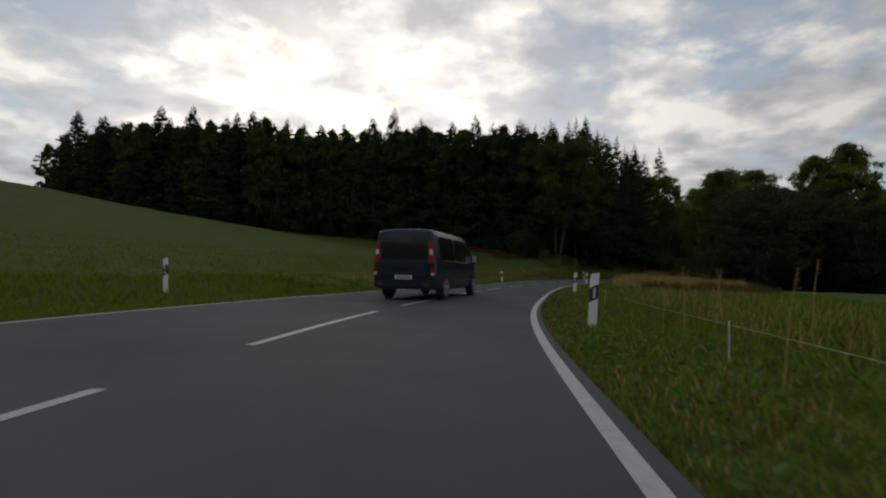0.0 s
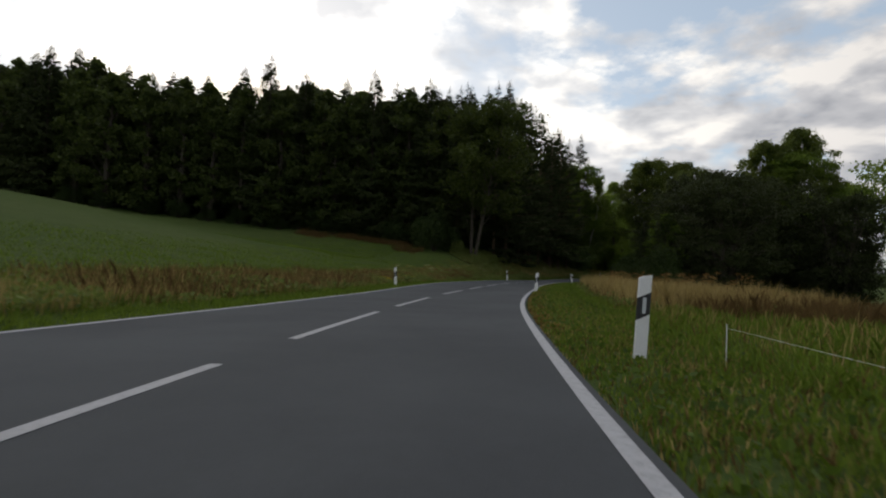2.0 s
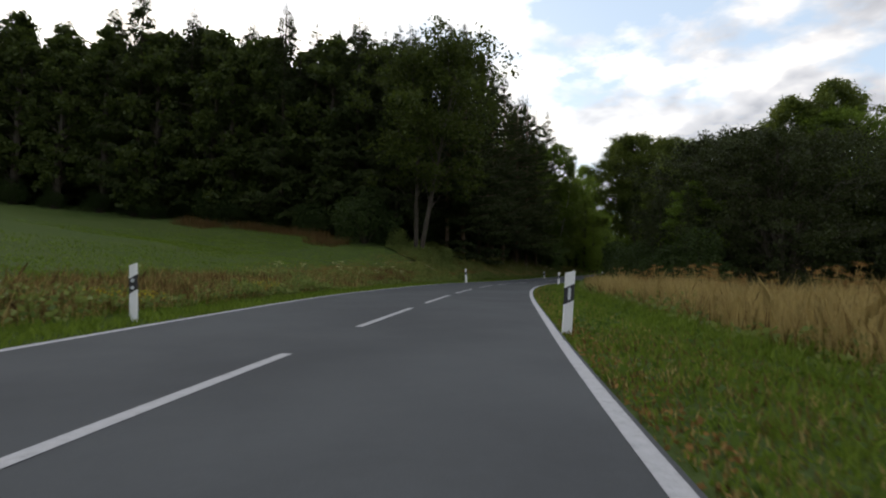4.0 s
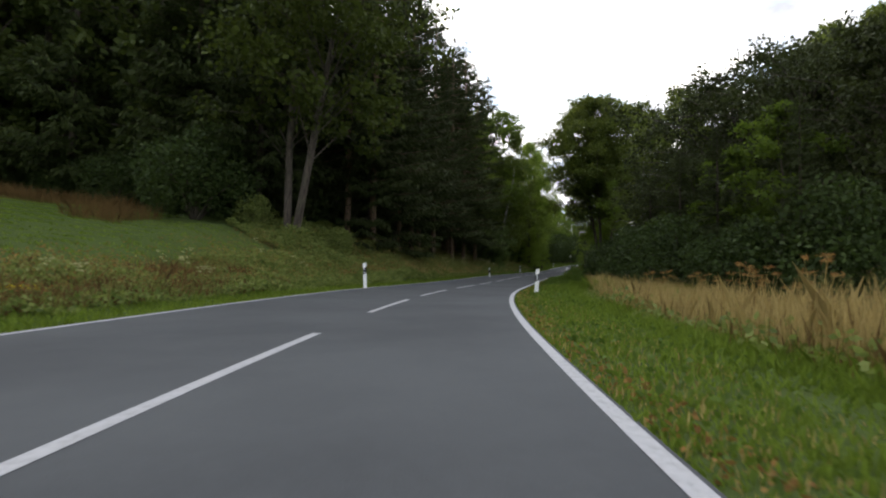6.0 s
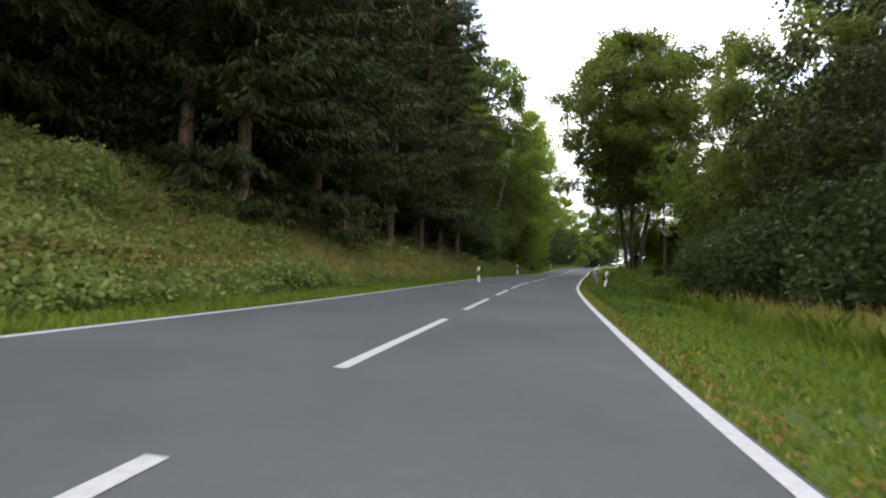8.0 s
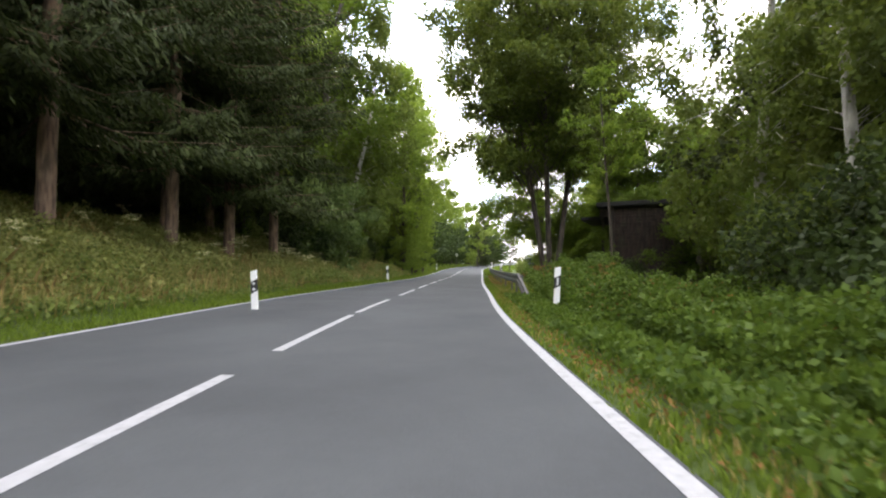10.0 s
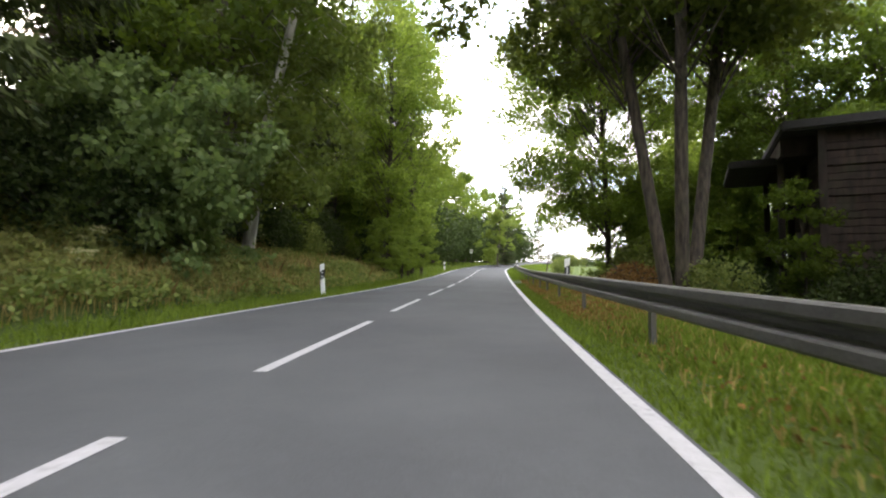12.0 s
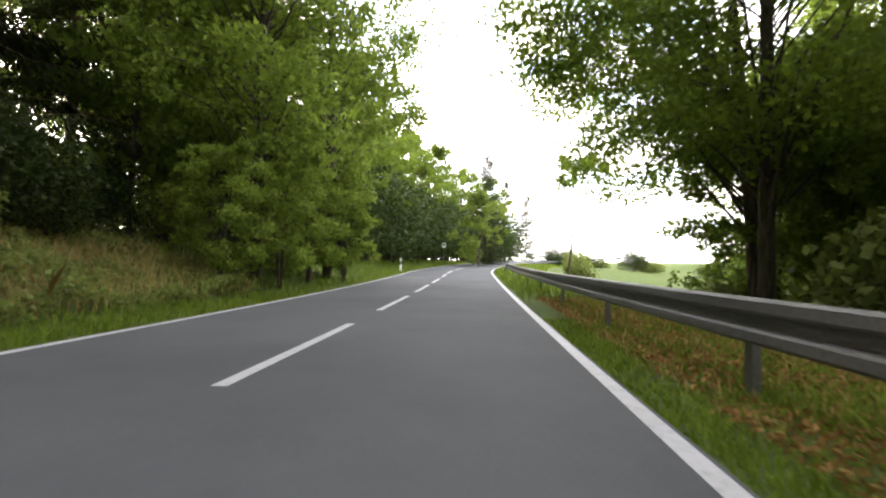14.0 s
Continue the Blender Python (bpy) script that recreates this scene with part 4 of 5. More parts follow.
for u, d, s in [(8.3, 7.5, 0.9), (8.7, 6.5, 1.0), (9.1, 6.2, 1.1), (9.5, 5.6, 1.0), (9.9, 5.2, 1.1), (10.3, 5.0, 1.0), (10.7, 5.4, 0.9), (11.1, 6.5, 1.0), (8.0, 9.5, 1.2)]:
    px, py, _ = along(u, edge(u, EDGE_R) + d)
    BSH[0].put(px, py, s, turn())
for u, d, top in [(8.1, 9.0, 5.5), (8.6, 7.6, 4.6), (9.2, 7.2, 5.2), (9.8, 6.6, 4.4), (10.4, 7.6, 6.0)]:
    px, py, _ = along(u, edge(u, EDGE_R) + d)
    NEAR[1].reach(px, py, top, turn(), label="small dark spruce among the roadside bushes")
for u, d, s in [(8.5, 9.5, 1.0), (9.0, 9.0, 0.9), (9.6, 8.5, 0.9), (10.2, 8.2, 0.8), (13.7, 7.5, 0.6), (14.3, 8.0, 0.7)]:
    px, py, _ = along(u, edge(u, EDGE_R) + d)
    YOUNG[0].put(px, py, s, turn())
for u, d, s in [(13.6, 5.0, 0.8), (14.6, 5.5, 0.7), (15.5, 5.0, 0.6), (17.5, 5.0, 0.8)]:
    px, py, _ = along(u, edge(u, EDGE_R) + d)
    BSH[1].put(px, py, s, turn())
# far hedges across the valley
for k in range(16):
    x, y = 104 + 7.0 * k + rng.uniform(-2, 2), 150 - 3.2 * k + rng.uniform(-3, 3)
    BSH[0].put(x, y, rng.uniform(0.7, 1.7), turn(), label="far green hedge bush in the valley", tall=float(rng.uniform(0.5, 0.9)))
    BSH[1].put(x + 2.6, y - 1.0, rng.uniform(0.7, 1.6), turn(), label="far green hedge bush in the valley", tall=float(rng.uniform(0.5, 0.9)))


# foliage over and behind the hut
for x, y, s, a in [(64.6, 90.8, 0.62, 50), (66.8, 96.2, 0.62, 200), (61.6, 89.8, 0.58, 310)]:
    OAKS[1].put(x, y, s, a, label="dark leafy tree spreading over the hut roof")
for x, y, s in [(59.6, 93.4, 0.8), (60.2, 96.6, 0.62), (66.5, 97.6, 1.2)]:
    BSH[0].put(x, y, s, turn(), label="dark elder bush against the old hut")

# ---- guard rail ----
def guard_rail():
    rail = new("guard_rail")
    # corrugated band: height and depth towards the road
    prof = [(0.318, 0.0), (0.322, 0.045), (0.316, 0.072), (0.300, 0.083), (0.232, 0.083), (0.214, 0.074), (0.190, 0.014), (0.170, 0.006), (0.140, 0.006), (0.122, 0.016), (0.106, 0.074), (0.090, 0.083), (0.026, 0.083), (0.008, 0.074), (0.0, 0.045), (0.002, 0.0)]
    us = list(np.linspace(11.64, 11.88, 6)) + list(np.linspace(11.95, 17.6, 58)) + list(np.linspace(17.7, 18.2, 5))
    bm = bmesh.new()
    rows = []
    for u in us:
        drop = np.interp(u, [11.64, 11.88, 17.6, 18.2], [0.72, 0.0, 0.0, 0.7])
        flare = np.interp(u, [11.64, 11.88], [0.18, 0.0])
        lat = edge(u, EDGE_R) + 0.93 + flare
        rows.append([bm.verts.new(along(u, lat - d, 0.37 + h - drop)) for h, d in prof] + [bm.verts.new(along(u, lat - d + 0.006, 0.37 + h - drop)) for h, d in prof[::-1]])
    n = len(rows[0])
    for a, b in zip(rows[:-1], rows[1:]):
        for k in range(n):
            bm.faces.new((a[k], a[(k + 1) % n], b[(k + 1) % n], b[k]))
    part("band", bm, STEEL, rail, "corrugated steel band")
    s0 = float(np.interp(11.85, LINE_U, DIST))
    for k, s in enumerate([0, 2.0, 4.0, 7.6, 12.0, 16.0, 19.4, 22.4, 26.4, 30.4, 34.4, 38.4, 42.4, 46.4]):
        u = float(np.interp(s0 + s, DIST, LINE_U))
        m = Matrix.Translation(along(u, edge(u, EDGE_R) + 0.99)) @ pose(0, 0, 0, 0, 0, heading_at(u))
        bm = bmesh.new()
        box(bm, (-0.03, -0.055, -0.6), (-0.022, 0.055, 0.66), 0, m)
        box(bm, (0.022, -0.055, -0.6), (0.03, 0.055, 0.66), 0, m)
        box(bm, (-0.022, -0.055, -0.6), (0.022, -0.047, 0.66), 0, m)
        post = part("post", bm, STEEL, rail)
        bm = bmesh.new()
        box(bm, (-0.075, -0.06, 0.50), (-0.03, 0.06, 0.62), 0.004, m)
        part("spacer", bm, STEEL, post)
    return tagged(rail, "grey weathered steel guard rail on short posts", "guard rail")


guard_rail()
m = Matrix.Translation(along(13.66, edge(13.66, EDGE_R) + 1.14, 0.14)) @ pose(0, 0, 0, 0, 1, heading_at(13.66))
ob = delineator_mesh(False, 0.42)
ob.matrix_basis = m
tagged(ob, "white delineator post with black band behind the guard rail", "post", "delineator posts along the road")
for u, lat in ((17.9, edge(17.9, EDGE_L) - 0.9), (20.6, edge(20.6, EDGE_L) - 0.9), (18.6, edge(18.6, EDGE_R) + 0.9)):
    x, y, _ = along(u, lat)
    tagged(copy_thing(first_post, pose(x, y, float(ground_z(x, y)[0]) - 0.02, 0, 0, heading_at(u))), "white plastic roadside delineator post with black band", "post", "delineator posts along the road")


# ---- hut ----
def hut():
    h = new("wooden_hut")
    L, W = 5.2, 4.4
    x0, y0 = 60.8, 94.95
    z = float(ground_z(x0, y0)[0]) - 0.35
    H = 5.35 - z
    h.matrix_basis = pose(x0, y0, z, 0, 0, 26.0)
    # local: x along the wall on the road side, -y away from the road
    bm = bmesh.new()
    box(bm, (0.12, -W, 0), (L - 0.1, -0.12, H - 0.3))
    part("core", bm, OLD_WOOD, h, "dark inner wall")
    r = np.random.default_rng(8)
    for k in range(int((H - 0.3) / 0.21)):
        for face in ("end", "front"):
            j = float(r.uniform(-0.045, 0.03))
            cut = float(r.uniform(0.3, 0.7))
            for a, b in ((0.0, cut), (cut, 1.0)):
                bm = bmesh.new()
                if face == "end":
                    box(bm, (0.02 + j, -W * b + 0.012, k * 0.21), (0.13, -W * a, k * 0.21 + 0.195), 0.012)
                else:
                    box(bm, (0.13 + (L - 0.2) * a, -0.13, k * 0.21), (0.118 + (L - 0.2) * b, -0.02 + j, k * 0.21 + 0.195), 0.012)
                part("board", bm, HUT_WOOD, h)
    for x, y in ((0.0, 0.02), (0.0, -W * 0.42), (0.0, -W), (L * 0.5, 0.06), (L, 0.06)):
        bm = bmesh.new()
        box(bm, (x - 0.1, y - 0.1, 0), (x + 0.1, y + 0.1, H - 0.2), 0.015)
        part("corner_post", bm, OLD_WOOD, h)
    # flat tarred roof with a heavy edge and a canopy on the road side
    bm = bmesh.new()
    box(bm, (-0.35, -W - 0.4, H - 0.3), (L + 0.4, 1.0, H), 0.06)
    part("roof", bm, ROOF_TAR, h, "heavy dark tarred roof")
    bm = bmesh.new()
    box(bm, (0.5, 0.06, H - 0.85), (L + 0.4, 0.9, H - 0.28), 0.05)
    part("fascia", bm, OLD_WOOD, h, "boarded box under the roof edge")
    bm = bmesh.new()
    box(bm, (1.2, 0.9, H - 0.95), (L + 0.2, 2.2, H - 0.72), 0.04)
    part("canopy", bm, ROOF_TAR, h, "low tarred canopy")
    for x in (1.4, L):
        bm = bmesh.new()
        box(bm, (x - 0.09, 0.72, -0.2), (x + 0.09, 0.9, H - 0.85), 0.015)
        part("canopy_post", bm, OLD_WOOD, h)
    bm = bmesh.new()
    box(bm, (0, -0.05, -0.06), (2.6, 0.05, 0.06), 0.01, pose(0.9, 0.98, H * 0.42, 0, -14, 0))
    part("brace", bm, BARK_OAK, h, "pale weathered cross brace")
    return tagged(h, "old dark weathered wooden hut among the trees", "hut")


hut()


# ---- van ----
def van():
    """A long passenger van; local x ahead, y to its left."""
    vn = new("van")

    def flank(z):
        return 0.97 - 0.115 * min(max(z - 1.0, 0.0) / 0.8, 1.0) - 0.03 * max(0.0, (0.55 - z) / 0.25)

    def ring(x, low, top, squeeze=0.0):
        """Half outline from the sill up over the shoulder to the roof's middle, then mirrored."""
        half = []
        for z in (low, low + 0.06, 0.62, 0.80, 1.0, 1.25, 1.5, 1.75):
            z = min(z, top - 0.13)
            half.append((flank(z) - squeeze - (0.05 if z == low else 0), z))
        w = half[-1][0]
        half += [(w - 0.03, top - 0.07), (w - 0.09, top - 0.025), (w - 0.28, top), (w * 0.35, top + 0.012)]
        return [(x, y, z) for y, z in half] + [(x, -y, z) for y, z in half[::-1]]

    stations = [(-2.69, 0.42, 1.86, 0.09), (-2.68, 0.36, 1.90, 0.04), (-2.64, 0.32, 1.935, 0.01), (-2.5, 0.30, 1.95, 0.0), (-1.2, 0.28, 1.965, 0), (0.2, 0.28, 1.965, 0), (0.9, 0.28, 1.93, 0), (1.2, 0.28, 1.84, 0.01), (1.6, 0.28, 1.50, 0.02), (1.95, 0.28, 1.20, 0.03), (2.25, 0.28, 1.10, 0.06), (2.5, 0.28, 1.0, 0.12), (2.64, 0.30, 0.9, 0.22), (2.69, 0.36, 0.8, 0.32)]
    bm = bmesh.new()
    rings = [[bm.verts.new(p) for p in ring(*st)] for st in stations]
    n = len(rings[0])
    for a, b in zip(rings[:-1], rings[1:]):
        for k in range(n):
            bm.faces.new((a[k], b[k], b[(k + 1) % n], a[(k + 1) % n]))
    bm.faces.new(rings[0])
    bm.faces.new(rings[-1][::-1])
    bmesh.ops.recalc_face_normals(bm, faces=bm.faces)
    part("body", bm, VAN_BLUE, vn, "dark blue metallic body", smooth=True)

    def outline(corners, r, steps=4):
        """Corner points with each corner rounded."""
        pts = []
        m = len(corners)
        for i, c in enumerate(corners):
            c = Vector(c)
            p, q = (Vector(corners[i - 1]) - c).normalized(), (Vector(corners[(i + 1) % m]) - c).normalized()
            for k in range(steps + 1):
                f = k / steps
                pts.append(c + p * r * (1 - f) ** 2 + q * r * f * f)
        return pts

    def shaped(name, corners, r, place, out, mat, parent, label="", thick=0.014):
        """A thin pane with rounded corners. place maps its plane into the van, out is the way off the body."""
        p = bmesh.new()
        pts = [Vector(place(*c)) for c in outline(corners, r)]
        off = Vector(out) * thick
        top, low = [p.verts.new(c + off) for c in pts], [p.verts.new(c - off) for c in pts]
        p.faces.new(top)
        p.faces.new(low[::-1])
        for i in range(len(pts)):
            p.faces.new((low[i], low[(i + 1) % len(pts)], top[(i + 1) % len(pts)], top[i]))
        bmesh.ops.recalc_face_normals(p, faces=p.faces)
        return part(name, p, mat, parent, label)

    def tail(y, z):
        return (-2.695 + 0.03 * max(0.0, z - 1.0), y, z)

    back = (-1, 0, 0)
    shaped("tailgate_surround", [(-0.80, 0.98), (0.80, 0.98), (0.74, 1.84), (-0.74, 1.84)], 0.10, tail, back, VAN_TRIM, vn, "black tailgate frame", 0.008)
    shaped("rear_window", [(-0.72, 1.14), (0.72, 1.14), (0.68, 1.77), (-0.68, 1.77)], 0.09, tail, back, VAN_GLASS, vn, "dark tinted rear window", 0.02)
    shaped("tailgate_panel", [(-0.72, 0.66), (0.72, 0.66), (0.74, 1.03), (-0.74, 1.03)], 0.06, tail, back, VAN_BLUE, vn, "pressed lower tailgate panel", 0.03)
    shaped("tailgate_crease", [(-0.70, 0.86), (0.70, 0.86), (0.72, 0.95), (-0.72, 0.95)], 0.03, tail, back, VAN_BLUE, vn, "", 0.042)
    for s in (1, -1):
        lamp = shaped("tail_light", [(s * 0.76, 1.02), (s * 0.93, 1.02), (s * 0.86, 1.62), (s * 0.76, 1.58)], 0.04, tail, back, VAN_RED, vn, "tall red tail light", 0.035)
        shaped("reversing_lamp", [(s * 0.785, 1.25), (s * 0.89, 1.25), (s * 0.875, 1.39), (s * 0.785, 1.39)], 0.02, tail, back, REFLECTOR, lamp, "clear lamp glass", 0.04)
        low = shaped("corner_lamp", [(s * 0.83, 0.68), (s * 0.95, 0.68), (s * 0.95, 0.88), (s * 0.83, 0.88)], 0.02, tail, back, VAN_RED, vn, "small lower rear lamp", 0.03)
        shaped("fog_glass", [(s * 0.845, 0.69), (s * 0.94, 0.69), (s * 0.94, 0.76), (s * 0.845, 0.76)], 0.01, tail, back, REFLECTOR, low, "clear lamp glass", 0.036)
        pillar = lambda x, z, s=s: (x, s * flank(z), z)
        away = (0, s, 0)
        shaped("rear_pillar", [(-2.62, 1.0), (-2.42, 1.0), (-2.40, 1.80), (-2.58, 1.80)], 0.05, pillar, away, VAN_TRIM, vn, "glossy black corner pillar", 0.006)
        shaped("window_band", [(-2.30, 1.10), (0.98, 1.08), (0.94, 1.77), (-2.30, 1.79)], 0.16, pillar, away, VAN_CHROME, vn, "thin chrome window line", 0.006)
        for x0, x1 in ((-2.28, -0.66), (-0.64, 0.96)):
            shaped("side_window", [(x0, 1.115), (x1, 1.10), (x1 - 0.02, 1.76), (x0, 1.78)], 0.13, pillar, away, VAN_GLASS, vn, "dark tinted side window", 0.011)
        shaped("front_window", [(1.04, 1.10), (1.90, 1.08), (1.40, 1.56), (1.04, 1.72)], 0.05, pillar, away, VAN_GLASS, vn, "dark tinted front side window", 0.011)
        shaped("sliding_rail", [(-2.0, 0.985), (-0.70, 0.975), (-0.70, 1.0), (-2.0, 1.01)], 0.01, pillar, away, VAN_TRIM, vn, "dark door rail", 0.012)
        for x in (-0.55, 1.12):
            shaped("door_handle", [(x, 0.92), (x + 0.2, 0.92), (x + 0.2, 0.965), (x, 0.965)], 0.02, pillar, away, VAN_BLUE, vn, "", 0.026)
        shaped("side_strip", [(-1.22, 0.505), (1.34, 0.505), (1.34, 0.53), (-1.22, 0.53)], 0.01, pillar, away, VAN_BLUE, vn, "dark blue rubbing strip", 0.014)
        for x in (-0.65, 1.0):
            shaped("door_gap", [(x - 0.006, 0.40), (x + 0.006, 0.40), (x + 0.006, 1.08), (x - 0.006, 1.08)], 0.003, pillar, away, VAN_TRIM, vn, "dark door joint", 0.003)
        m = bmesh.new()
        box(m, (1.52, s * 1.07 - 0.11, 1.10), (1.66, s * 1.07 + 0.11, 1.38), 0.045)
        mirror = part("wing_mirror", m, VAN_TRIM, vn, "black wing mirror")
        m = bmesh.new()
        box(m, (1.513, s * 1.07 - 0.085, 1.13), (1.521, s * 1.07 + 0.085, 1.35), 0.003)
        part("mirror_glass", m, VAN_CHROME, mirror)
        for x in (-1.70, 1.78):
            # no opening is cut: a black panel gives the wheel well's shade
            arch = [(x + 0.43 * math.cos(math.pi * k / 12), 0.34 + 0.43 * math.sin(math.pi * k / 12)) for k in range(13)] + [(x - 0.43, 0.29), (x + 0.43, 0.29)]
            shaped("wheel_arch", arch, 0.004, pillar, away, VAN_TRIM, vn, "flat black panel standing for the shaded wheel opening", 0.006)
            w = bmesh.new()
            bmesh.ops.create_cone(w, cap_ends=True, segments=32, radius1=0.34, radius2=0.34, depth=0.24, matrix=pose(x, s * 0.875, 0.335, 90, 0, 0))
            es = [e for e in w.edges if abs((e.verts[0].co - e.verts[1].co).y) < 0.01]
            bmesh.ops.bevel(w, geom=es, offset=0.035, segments=3, affect="EDGES")
            tyre = part("wheel", w, BLACK, vn, "black rubber tyre")
            r = bmesh.new()
            for k in range(5):
                for turn_by in (-8, 8):
                    box(r, (-0.018, -0.012, 0.04), (0.018, 0.012, 0.222), 0.005, pose(x, s * 1.0, 0.335, 0, 72 * k + turn_by, 0))
            bmesh.ops.create_cone(r, cap_ends=True, segments=20, radius1=0.06, radius2=0.06, depth=0.03, matrix=pose(x, s * 1.0, 0.335, 90, 0, 0))
            for k in range(28):
                box(r, (-0.026, -0.014, 0.212), (0.026, 0.014, 0.232), 0, pose(x, s * 0.998, 0.335, 0, 360 / 28 * k, 0))
            part("rim", r, VAN_CHROME, tyre, "pale five-spoke alloy rim")
    b = bmesh.new()
    box(b, (-2.76, -0.93, 0.31), (-2.5, 0.93, 0.55), 0.06)
    bumper = part("rear_bumper", b, VAN_BLUE, vn, "dark blue rear bumper")
    for s in (1, -1):
        b = bmesh.new()
        box(b, (-2.768, s * 0.72 - 0.09, 0.42), (-2.755, s * 0.72 + 0.09, 0.47), 0.004)
        part("bumper_reflector", b, VAN_RED, bumper, "small red reflector")
    b = bmesh.new()
    box(b, (-2.77, -0.27, 0.575), (-2.735, 0.25, 0.685), 0.006)
    plate = part("number_plate", b, WHITE, vn, "white number plate")
    for y in (-0.19, -0.12, -0.05, 0.03, 0.10, 0.17):
        b = bmesh.new()
        box(b, (-2.776, y - 0.024, 0.595), (-2.768, y + 0.024, 0.667))
        part("bar", b, BLACK, plate)
    b = bmesh.new()
    box(b, (-2.775, -0.19, 0.87), (-2.72, 0.19, 0.925), 0.02)
    part("handle", b, VAN_TRIM, vn, "dark tailgate handle")
    b = bmesh.new()
    box(b, (-2.685, -0.13, 1.845), (-2.62, 0.13, 1.89), 0.008)
    part("brake_light", b, VAN_RED, vn, "red high brake light")
    b = bmesh.new()
    box(b, (-2.73, -0.02, 1.02), (-2.69, 0.30, 1.045), 0.008, pose(0, 0, 0, 4, 0, 0))
    part("wiper", b, VAN_TRIM, vn, "black rear wiper")
    return vn


ob = van()
ob.matrix_basis = pose(-0.17, 15.92, 0.0, 0, 0, 72.5)
ob.scale = (1.0, 1.0, 1.06)
tagged(ob, "dark blue passenger van with tinted windows on the road", "van")


# ---- heap of dead brushwood ----
def brush_heap(u, d):
    x, y, _ = along(u, edge(u, EDGE_R) + d)
    hp = new("brushwood_heap")
    hp.matrix_basis = pose(x, y, float(ground_z(x, y)[0]), 0, 0, 20)
    hp.scale = (1.0, 1.0, 1.25)
    r = np.random.default_rng(77)
    sticks = []
    for k in range(90):
        a, q = r.uniform(0, 6.283), r.uniform(0, 1) ** 0.5
        c = np.array([math.cos(a) * 2.6 * q, math.sin(a) * 1.7 * q, 1.25 * (1 - q * q) * r.uniform(0.3, 1)])
        w = r.normal(size=3) * (1, 1, 0.35)
        w *= r.uniform(0.3, 0.9) / np.linalg.norm(w)
        sticks.append(tube([c - w, c + w * 0.1 + (0, 0, 0.05), c + w], [0.022, 0.017, 0.006], 5))
    v, f = join(sticks)
    tagged(part("stick", mesh_of("stick", v, f, BARK_OAK, True), None, hp), kind="stuff")
    n = 9000
    a, q = r.uniform(0, 6.283, n), r.uniform(0, 1, n) ** 0.5
    P = np.stack([np.cos(a) * 2.8 * q, np.sin(a) * 1.9 * q, 1.3 * (1 - q * q) * r.uniform(0.55, 1.05, n)], 1)
    v, f = leaves_at(P, 0.06, r=r)
    tagged(part("withered_foliage", mesh_of("withered_foliage", v, f, DEAD_LEAF), None, hp), kind="stuff")
    return tagged(hp, "heap of withered brown brushwood behind the rail", "brushwood")


brush_heap(14.2, 4.1)


# ---- verge sign ----
def verge_sign(u):
    x, y, _ = along(u, edge(u, EDGE_L) - 1.3)
    s = new("road_sign")
    s.matrix_basis = pose(x, y, float(ground_z(x, y)[0]), 0, 0, heading_at(u))
    v, f = tube([(0, 0, -0.2), (0, 0, 2.3)], [0.03, 0.03], 8)
    part("pole", mesh_of("pole", v, f, STEEL, True), None, s)
    bm = bmesh.new()
    box(bm, (-0.2, -0.045, 1.75), (0.2, -0.032, 2.25), 0.005)
    part("plate", bm, WHITE, s, "small pale plate")
    return tagged(s, "small pale sign on a thin metal pole", "sign")


verge_sign(19.6)


# ---- meadow fence ----
def fence():
    fe = new("electric_fence")
    tops = []
    for k, u in enumerate([-0.4, 0.6, 1.6, 2.65]):
        x, y, _ = along(u, edge(u, EDGE_R) + 1.8)
        z = float(ground_z(x, y)[0])
        v, f = tube([(x, y, z - 0.2), (x + 0.01, y, z + 0.46)], [0.0055, 0.005], 6)
        part("stake", mesh_of("stake", v, f, WHITE, True), None, fe)
        tops.append((x, y, z + 0.42))
    chunks = []
    for p, q in zip(tops[:-1], tops[1:]):
        p, q = np.array(p), np.array(q)
        chunks.append(tube([p, 0.5 * (p + q) - (0, 0, 0.06), q], [0.0016] * 3, 4))
    v, f = join(chunks)
    part("wire", mesh_of("wire", v, f, WHITE, True), None, fe, "thin white wire")
    return tagged(fe, "low fence of thin white stakes with one wire", "fence")


fence()


# ---- tall weeds ----
def umbel(seed, name="umbel_plant", stem_mat=None, head_mat=None):
    r = np.random.default_rng(seed)
    w = new(name)
    stems, heads = [], []
    for k in range(5):
        a, L = r.uniform(0, 6.283), r.uniform(0.9, 1.45)
        top = np.array([math.cos(a) * 0.22, math.sin(a) * 0.22, L])
        stems.append(tube([(0, 0, -0.05), top * (0.4, 0.4, 0.55), top], [0.006, 0.005, 0.003], 5))
        for j in range(12):
            d = r.normal(size=3) * (0.06, 0.06, 0.014) + (0, 0, 0.045)
            stems.append(tube([top, top + d], [0.003, 0.002], 3))
            heads.append(top + d + r.normal(size=(9, 3)) * 0.014)
    v, f = join(stems)
    part("stalk", mesh_of("stalk", v, f, stem_mat or DRY, True), None, w)
    v, f = leaves_at(np.concatenate(heads), 0.02, r=r, long=1.1)
    tagged(part("seed_head", mesh_of("seed_head", v, f, head_mat or DEAD_LEAF), None, w, "flat heads on thin rays"), kind="stuff")
    return w


